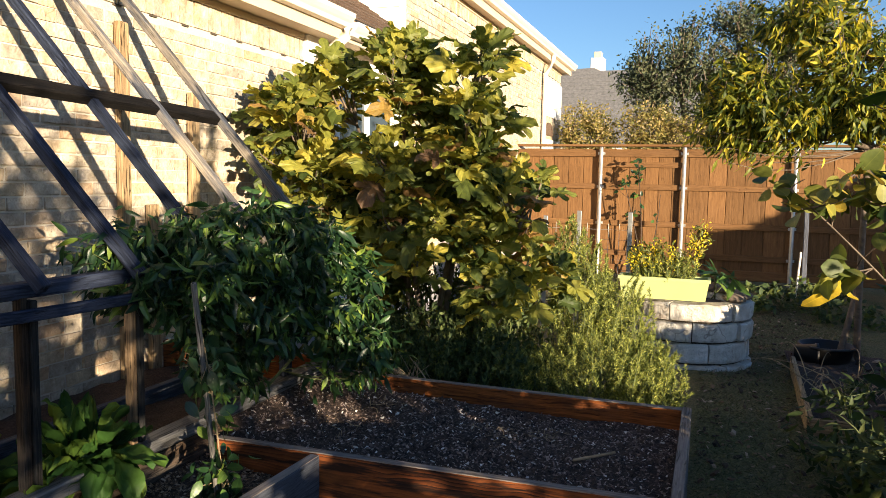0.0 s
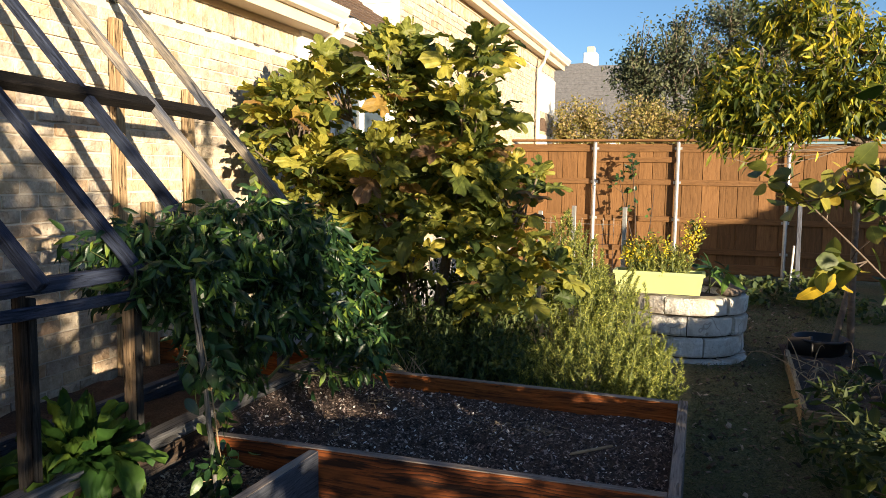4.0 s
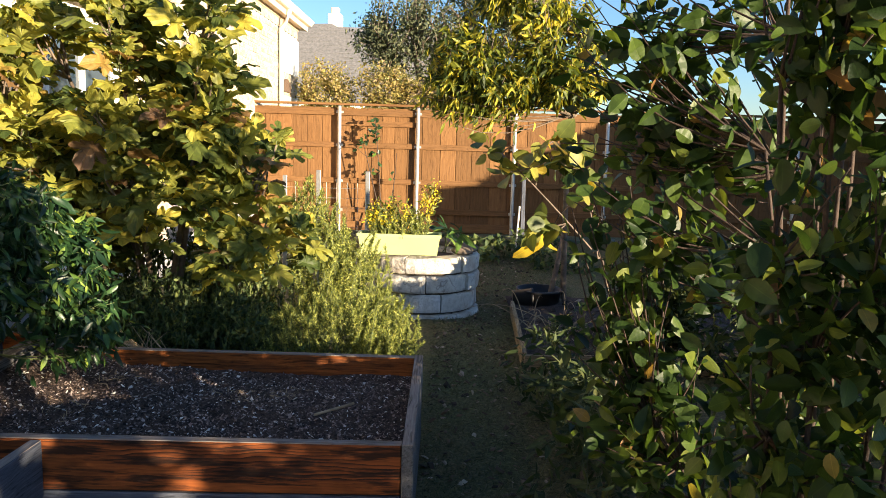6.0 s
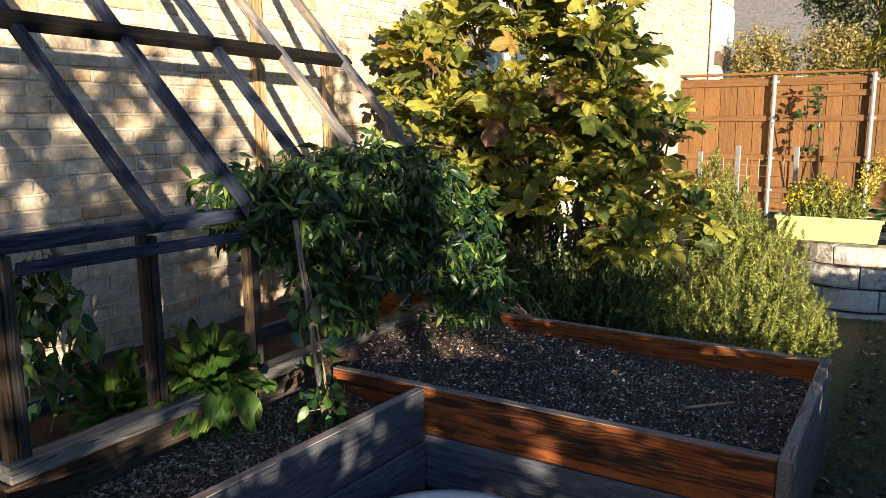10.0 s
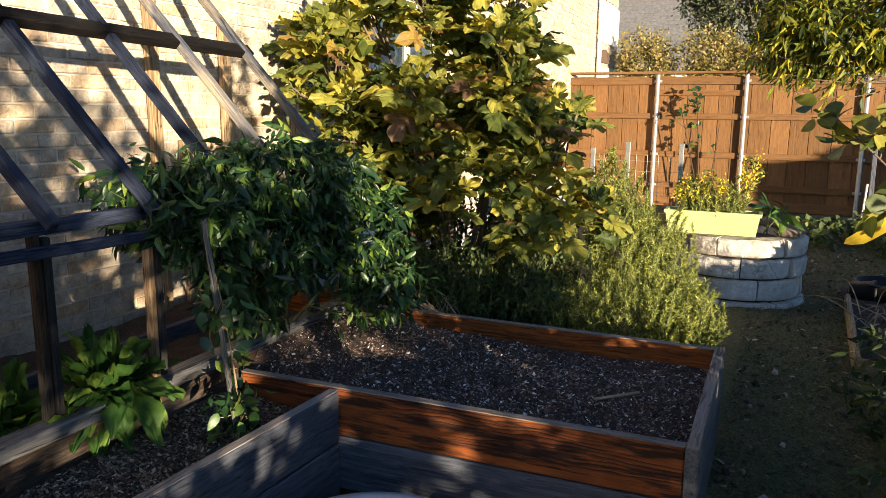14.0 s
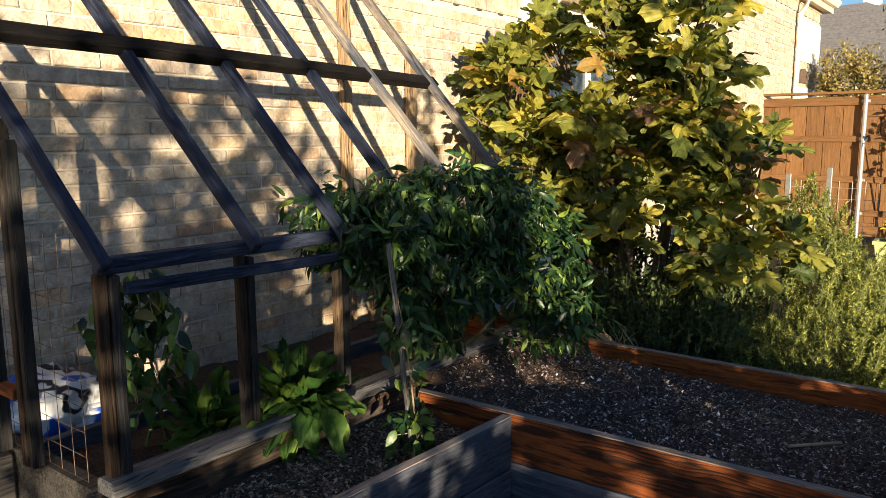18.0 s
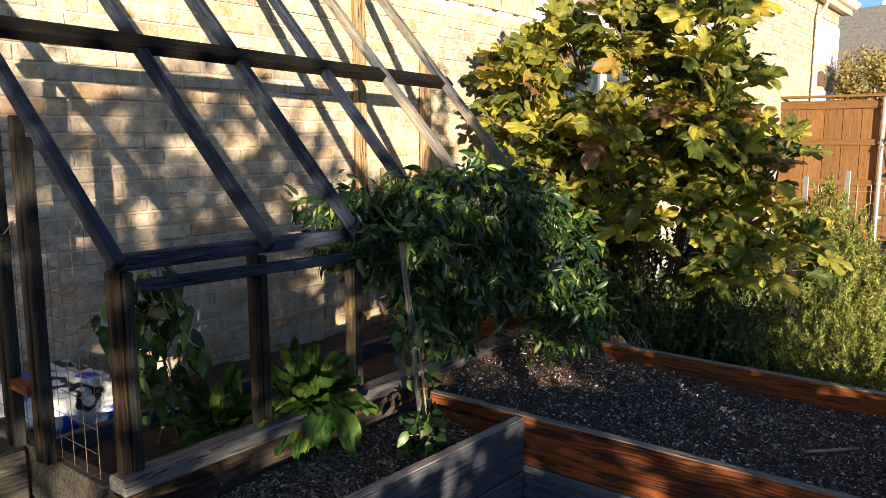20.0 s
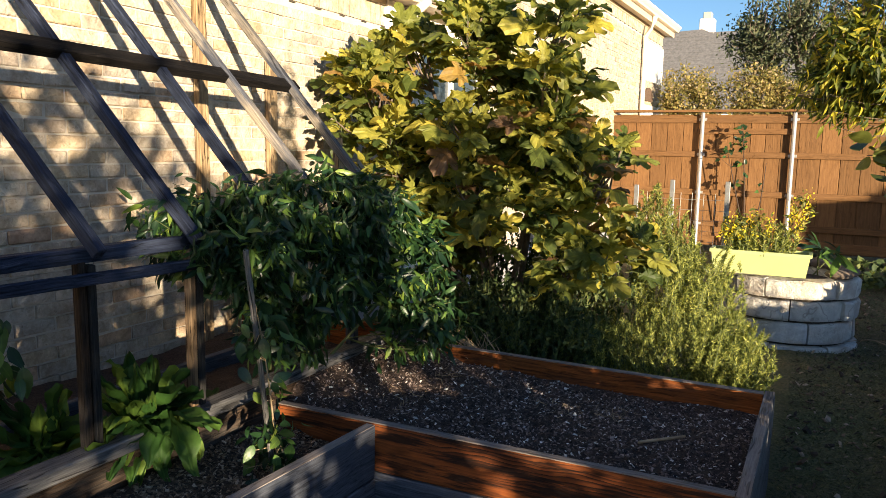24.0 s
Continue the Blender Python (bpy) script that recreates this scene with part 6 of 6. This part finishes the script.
# apple tree close by
APPLE = [((2.16, -0.38, 1.18), (0.36, 0.26, 0.55), 1.5), ((2.26, -0.36, 1.77), (0.42, 0.26, 0.40), 0.8), ((2.72, -0.36, 1.21), (0.50, 0.35, 0.65), 0.7), ((2.15, -0.36, 0.53), (0.34, 0.26, 0.42), 1.7), ((2.65, -0.36, 0.53), (0.50, 0.40, 0.52), 1.5), ((2.63, 0.1, 0.4), (0.4, 0.35, 0.3), 0.3),
         ((2.6, -0.45, 1.96), (0.5, 0.3, 0.33), 0.4), ((2.12, -0.25, 0.12), (0.31, 0.3, 0.23), 0.8), ((1.82, -0.34, 1.86), (0.18, 0.15, 0.20), 0.6), ((1.74, -0.27, 1.72), (0.10, 0.10, 0.30), 0.5), ((1.94, -0.36, 1.62), (0.17, 0.16, 0.18), 0.5), ((1.88, -0.32, 0.80), (0.15, 0.16, 0.26), 0.6), ((1.88, -0.32, 1.30), (0.15, 0.15, 0.3), 0.7), ((2.35, 0.15, 2.35), (0.60, 0.40, 0.36), 1.1)]
plant("apple_tree", "leafy apple tree with upright reddish stems beside the path", "apple tree", (2.44, -0.315, 0.0), [(2.31, -0.64, 2.482), (2.115, -0.705, 2.092), (2.7, -0.575, 2.418), (2.141, -0.614, 1.508), (2.96, -0.38, 2.027), (2.505, -0.12, 1.638), (1.985, -0.445, 0.727), (2.57, -0.9, 2.288), (2.245, -0.77, 2.027)], APPLE, 395, 9, "ovate", (0.035, 0.085), L_APPLE, M_REDBARK, 601, 0.009, 0.004, 0.05, (0.004, 0.0016), 0.75, 0.12, 0.32, 0.2, 0.25, lambda p: (0.63 * p[:, 0] + 0.77 * p[:, 1] > 0.78) & (p[:, 2] > 0.05) & ((p[:, 2] < 1.25) | (p[:, 0] > 2.75) | (np.modf(np.abs(p[:, 0] * 371 + p[:, 1] * 533 + p[:, 2] * 713))[0] > 0.18)), "", 0.03, 300, lambda p: p[:, 1] * 1.0 + 0.4 * p[:, 0])
plant("apple_tree", "slender upright apple sapling beside the path", "apple tree", (1.98, -1.38, 0.0), [(1.88, -1.38, 2.4), (2.02, -1.38, 2.5), (1.84, -1.36, 1.6), (2.08, -1.42, 2.3)],
      [((1.88, -1.37, 1.20), (0.12, 0.13, 0.85), 1.2), ((2.05, -1.42, 1.25), (0.13, 0.13, 0.95), 1.3), ((1.95, -1.38, 2.1), (0.16, 0.13, 0.3), 0.4), ((2.02, -1.44, 1.68), (0.20, 0.13, 0.24), 1.3), ((1.98, -1.38, 1.22), (0.14, 0.12, 0.22), 0.5)], 270, 10, "ovate", (0.024, 0.056), L_APPLE, M_REDBARK, 661, 0.005, 0.003, 0.03, (0.003, 0.0014), 0.75, 0.2, 0.3, 0.15, 0.25, lambda p: np.hypot(p[:, 0] - 1.5, p[:, 1] + 2.25) > 0.8)
plant("weed_clump", "tangled green weeds at the edge of the path", "weeds", (2.1, 1.5, 0.0), [(1.9, 1.6, 0.4), (2.2, 1.2, 0.4), (2.0, 2.0, 0.35)], [((2.0, 1.75, 0.2), (0.3, 0.5, 0.2), 1), ((2.1, 0.9, 0.25), (0.35, 0.5, 0.25), 1.2), ((1.95, 0.3, 0.25), (0.3, 0.4, 0.25), 1), ((2.4, 2.6, 0.25), (0.4, 0.3, 0.2), 0.7)], 170, 9, "lance", (0.04, 0.10), L_WEED, M_STEM, 611, 0.006, 0.003, 0.08, (0.002, 0.001), 0.6, 0.0, 0.5)
plant("weed_clump", "tall weeds standing in the low bed", "weeds", (3.2, 2.6, 0.0), [(2.9, 2.9, 0.55), (3.4, 2.3, 0.5), (3.6, 2.8, 0.5)], [((2.95, 3.02, 0.34), (0.32, 0.38, 0.36), 3.0), ((3.5, 2.3, 0.30), (0.5, 0.6, 0.30), 1.0), ((3.9, 1.4, 0.4), (0.5, 0.6, 0.4), 1)], 320, 11, "lance", (0.06, 0.13), L_WEED, M_STEM, 621, 0.008, 0.003, 0.08, (0.003, 0.001), 0.6, 0.0, 0.5)
pot = thing("nursery_pot", "black plastic nursery pot lying in the low bed", "plant pot", "", "", (2.15, 4.25, 0.0))
pv, pf = [], []
for rad, u in ((0.0, 0.0), (0.065, 0.0), (0.085, 0.16), (0.092, 0.16), (0.092, 0.18), (0.08, 0.18), (0.06, 0.01)):
    pv += [(2.02 + u, 4.25 + rad * math.cos(2 * math.pi * k / 20), 0.12 + rad * math.sin(2 * math.pi * k / 20)) for k in range(20)]
for i in range(6):
    pf += [(i * 20 + k, i * 20 + (k + 1) % 20, (i + 1) * 20 + (k + 1) % 20, (i + 1) * 20 + k) for k in range(20)]
child("pot_body", mesh_of("pot_body", pv, pf, M_BLACK, True), pot)

# leaning pole, tub and dead vines in the low bed
lean = thing("garden_pole", "brown wooden pole leaning over the low bed", "pole", "", "", (2.42, 4.45, 0.05))
child("pole_bar", mesh_of("pole_bar", *tubes([[((2.36, 4.40, 0.02), 0.026), ((2.42, 4.44, 0.30), 0.025), ((2.50, 4.50, 0.72), 0.022)]], 10), M_BARK, True), lean)
bucket = thing("black_tub", "low black plastic tub half sunk in the low bed", "tub", "", "", (2.25, 4.35, 0.0))
bv, bf = [], []
for rad, z in ((0.17, 0.0), (0.205, 0.17), (0.215, 0.17), (0.215, 0.19), (0.195, 0.19), (0.165, 0.03)):
    bv += [(2.27 + rad * math.cos(2 * math.pi * k / 28), 4.36 + rad * math.sin(2 * math.pi * k / 28), z) for k in range(28)]
for i in range(5):
    bf += [(i * 28 + k, i * 28 + (k + 1) % 28, (i + 1) * 28 + (k + 1) % 28, (i + 1) * 28 + k) for k in range(28)]
bf.append(tuple(5 * 28 + k for k in range(28)))
child("tub_body", mesh_of("tub_body", bv, bf, M_BLACK, True), bucket)
vine_r = np.random.default_rng(77)
dead = thing("dead_vines", "tangle of thin dry tan stems over the low bed", "dry vines", "", "", (2.4, 3.2, 0.05))
vine_lines = []
for _ in range(34):
    a0 = np.array([vine_r.uniform(2.02, 3.1), vine_r.uniform(2.5, 4.2), 0.06])
    b0 = a0 + np.array([vine_r.normal() * 0.32, vine_r.normal() * 0.32, vine_r.uniform(-0.02, 0.14)])
    c0 = (a0 + b0) / 2 + np.array([vine_r.normal() * 0.08, vine_r.normal() * 0.08, vine_r.uniform(0.12, 0.34)])
    vine_lines.append([(p, 0.0045 - 0.003 * k / 8) for k, p in enumerate(bezier(a0, c0, b0, 9))])
child("vine_stem", mesh_of("vine_stem", *tubes(vine_lines, 4), M_DRY), dead, "", "stuff")

# sack by the wall
bag = thing("soil_sack", "blue and white plastic soil sack slumped by the wall", "sack", "", "", (-1.42, -1.05, 0.38))


def pillow(cx, cy, cz, sx, sy, sz, material, name, parent, seed):
    bm = bmesh.new()
    bmesh.ops.create_icosphere(bm, subdivisions=4, radius=1.0)
    for q in bm.verts:
        c = q.co
        p = Vector([math.copysign(abs(v) ** 0.6, v) for v in c])
        p *= 1 + 0.20 * noise.noise(c * 2.6 + Vector((seed, 0, 0))) + 0.13 * noise.noise(c * 6) + 0.06 * noise.noise(c * 14)
        q.co = Vector((cx + p.x * sx, cy + p.y * sy, max(cz + p.z * sz, cz - sz * 0.8)))
    me = bpy.data.meshes.new(name)
    bm.to_mesh(me)
    bm.free()
    me.materials.append(material)
    me.polygons.foreach_set("use_smooth", [True] * len(me.polygons))
    return child(name, me, parent)


pillow(-1.42, -1.04, 0.47, 0.15, 0.21, 0.13, M_SACK, "sack_body", bag, 3)
pillow(-1.33, -0.90, 0.43, 0.09, 0.07, 0.05, M_SACK, "sack_fold", bag, 5)
pillow(-1.33, -1.22, 0.42, 0.06, 0.06, 0.06, M_YELLOW, "yellow_panel", bag, 9)

# ---- beyond the fence ----
OAK = [((0.3, 20, 4.8), (1.5, 1.5, 1.3), 1.2), ((1.8, 20, 5.2), (1.8, 1.6, 1.5), 1.5), ((3.6, 20, 5.6), (1.9, 1.6, 1.5), 1.3), ((-0.7, 20, 4.4), (0.8, 0.9, 0.7), 0.5), ((1.2, 20, 3.4), (1.8, 1.3, 0.9), 0.8)]
plant("live_oak", "rounded grey-green oak beyond the back fence", "oak tree", (1.6, 20.3, 0.0), [(0.3, 20, 4.6), (1.8, 20, 5.6), (3.4, 20, 5.6), (-0.5, 20, 4.2), (1.2, 20, 4.0)], OAK, 520, 52, "small", (0.06, 0.13), L_OAK, M_BARK, 701, 0.16, 0.05, 0.3, (0.03, 0.008), 0.8, 0.0, 0.4, 0.4, 0.25, jitter=0.14)
plant("shrub", "tan autumn shrub above the back fence", "shrub", (-0.2, 12.2, 0.0), [(-0.9, 12.2, 2.4), (0.3, 12.2, 2.5), (-1.3, 12.2, 2.2)], [((-1.0, 12.2, 2.45), (0.6, 0.5, 0.55), 1), ((0.1, 12.2, 2.45), (0.7, 0.5, 0.55), 1), ((1.2, 12.2, 2.3), (0.8, 0.5, 0.5), 1), ((2.6, 12.4, 2.4), (1.0, 0.6, 0.55), 1)], 480, 34, "small", (0.04, 0.08), L_HEDGE, M_BARK, 711, 0.03, 0.01, 0.15, (0.008, 0.003), 0.8, 0.0, 0.4, 0.3, 0.2, jitter=0.06)
M_GREYSHINGLE = plain("grey_roof_shingle", (0.17, 0.165, 0.165), 0.9, vary=0.3, scale=9.0, bump_by=0.02)
nb = thing("neighbour_house", "grey shingled house with a pale chimney beyond the fence", "house", "", "", (-6, 33, 0))
board("house_wall", (-14, 31, 0), (2.6, 40, 3.2), M_WHITE, nb, "", 0.0)
nv = [(-14.5, 30.5, 3.0), (3.0, 30.5, 3.0), (3.0, 40.5, 3.0), (-14.5, 40.5, 3.0), (-9.0, 33.5, 6.5), (-4.1, 33.5, 6.75), (-4.1, 37, 6.75), (-9, 37, 6.5)]
child("roof", mesh_of("roof", nv, [(0, 1, 5, 4), (1, 2, 6, 5), (2, 3, 7, 6), (3, 0, 4, 7), (4, 5, 6, 7), (3, 2, 1, 0)], M_GREYSHINGLE), nb, "grey shingle hip roof")
shingles("shingle_cover", (-14.3, 30.45, 3.03), (1, 0, 0), (0, 0.63, 0.775), 19, 17.2, 0.24, M_GREYSHINGLE, nb, 0.5)
board("chimney", (-4.5, 35.0, 4.6), (-3.86, 35.7, 7.45), M_WHITE, nb, "pale stucco chimney", 0.02)
board("chimney_cap", (-4.36, 35.1, 7.45), (-4.0, 35.6, 7.75), M_CREAM, nb, "metal chimney cap", 0.02)

# ---- unseen hedges added at the camera's back to shade wall, beds and path ----
UPPER = [((4.6, -6.4, 1.85), (0.6, 0.8, 0.80), 1.5), ((4.5, -5.4, 1.75), (0.6, 0.75, 0.78), 1.9), ((4.5, -4.78, 1.65), (0.5, 0.38, 0.82), 1.1)]
plant("hedge", "unseen loose leafy hedge added to dapple the house wall", "hedge", (4.5, -5.4, 0.0), [(4.5, -6.2, 2.4), (4.5, -5.4, 2.2), (4.5, -4.8, 1.9)], UPPER, 150, 16, "ovate", (0.07, 0.12), L_APPLE, M_BARK, 801, 0.03, 0.01, 0.1, (0.006, 0.002), 0.8, 0.0, 0.3, 0.1, 0.5, jitter=0.10, widen=1.3)
THIN = [((4.5, -3.9, 0.75), (0.5, 0.5, 0.6), 1.0), ((4.5, -3.1, 0.72), (0.5, 0.5, 0.6), 1.1), ((4.5, -4.0, 1.5), (0.5, 0.6, 0.42), 1.2)]
plant("hedge", "unseen thin leafy hedge added to dapple the beds", "hedge", (4.5, -3.5, 0.0), [(4.5, -4.0, 1.5), (4.5, -3.0, 1.1)], THIN, 72, 22, "ovate", (0.07, 0.12), L_APPLE, M_BARK, 805, 0.03, 0.01, 0.1, (0.006, 0.002), 0.8, 0.0, 0.3, 0.1, 0.5, jitter=0.09, widen=1.3)
LOW = [((4.5, -2.3, 0.45), (0.5, 0.5, 0.48), 1.0), ((4.5, -1.5, 0.36), (0.5, 0.6, 0.38), 1.0), ((4.5, -0.3, 0.32), (0.5, 0.9, 0.36), 1.2), ((4.5, 1.0, 0.32), (0.5, 0.9, 0.36), 1.0)]
plant("hedge", "unseen low dense hedge added to shade the path", "hedge", (4.5, -0.8, 0.0), [(4.5, -2.0, 0.7), (4.5, -0.8, 0.5), (4.5, 0.8, 0.5)], LOW, 330, 18, "ovate", (0.07, 0.12), L_APPLE, M_BARK, 803, 0.03, 0.01, 0.1, (0.006, 0.002), 0.8, 0.0, 0.3, 0.2, 0.2, widen=1.3)

# out-of-view tree, added to keep sun off the near apple tree
plant("apple_tree", "unseen second apple tree added to shade the first", "apple tree", (3.55, -0.95, 0.0), [(3.5, -0.95, 1.75), (3.5, -0.8, 1.5), (3.6, -1.1, 1.8)], [((3.5, -0.95, 0.7), (0.34, 0.36, 0.55), 1.0), ((3.5, -0.95, 1.45), (0.34, 0.36, 0.50), 1.0)], 60, 9, "ovate", (0.05, 0.10), L_APPLE, M_REDBARK, 631, 0.016, 0.005, 0.05, (0.004, 0.0015), 0.7, 0.1, 0.4, 0.2, 0.25)

plant("apple_tree", "leafy apple tree farther along the path", "apple tree", (4.25, 2.3, 0.0), [(4.2, 2.3, 1.5), (4.4, 2.4, 1.5), (4.0, 2.3, 1.2), (4.8, 2.2, 1.4)], [((4.15, 2.3, 0.95), (0.30, 0.32, 0.5), 1.3), ((4.6, 2.3, 1.05), (0.5, 0.42, 0.5), 1.5), ((4.9, 2.2, 0.7), (0.5, 0.4, 0.4), 1.0)], 300, 12, "ovate", (0.05, 0.10), L_APPLE, M_REDBARK, 641, 0.016, 0.006, 0.06, (0.005, 0.002), 0.75, 0.1, 0.35, 0.2, 0.25)

# low unseen shrubs beside the lawn, added to throw shade over the beds
for k, (x, y, h) in enumerate(((2.52, -3.48, 0.86), (2.86, -3.09, 0.86), (3.27, -2.61, 0.82), (3.64, -2.15, 0.72), (4.02, -1.72, 0.62))):
    plant("shrub", "unseen low leafy shrub added to shade the beds", "shrub", (x, y, 0.0), [(x - 0.1, y, h * 0.7), (x + 0.12, y + 0.05, h * 0.75), (x, y + 0.15, h * 0.65), (x + 0.02, y - 0.15, h * 0.7)],
          [((x, y, h * 0.55), (0.24, 0.36, h * 0.40), 1.0), ((x, y, h * 0.25), (0.22, 0.30, h * 0.25), 0.5)], 110, 20, "ovate", (0.035, 0.065), L_WEED, M_BARK, 700 + 11 * k, 0.012, 0.005, 0.04, (0.004, 0.0015), 0.7, 0.2, 0.4, group="shrubs by the lawn")

# grass on the path
gr = np.random.default_rng(90)
gn = 60000
gx, gy = gr.uniform(1.3, 2.7, gn), -0.9 + 8.4 * gr.random(gn) ** 1.3
gp = np.stack([gx, gy, np.array([0.006 + 0.022 * noise.noise((a * 2.1, b * 2.1, 0)) for a, b in zip(gx, gy)])], 1)
gd = gr.normal(size=(gn, 3)) * (0.9, 0.9, 0.2) + (0, 0, 0.55)
turf = new("grass", leaf_mesh("grass", "needle", gp, gd, gr.uniform(0.012, 0.036, gn), M_GRASS, 0.2))
tagged(turf, "short thin grass blades on the path", "grass", "", "stuff")
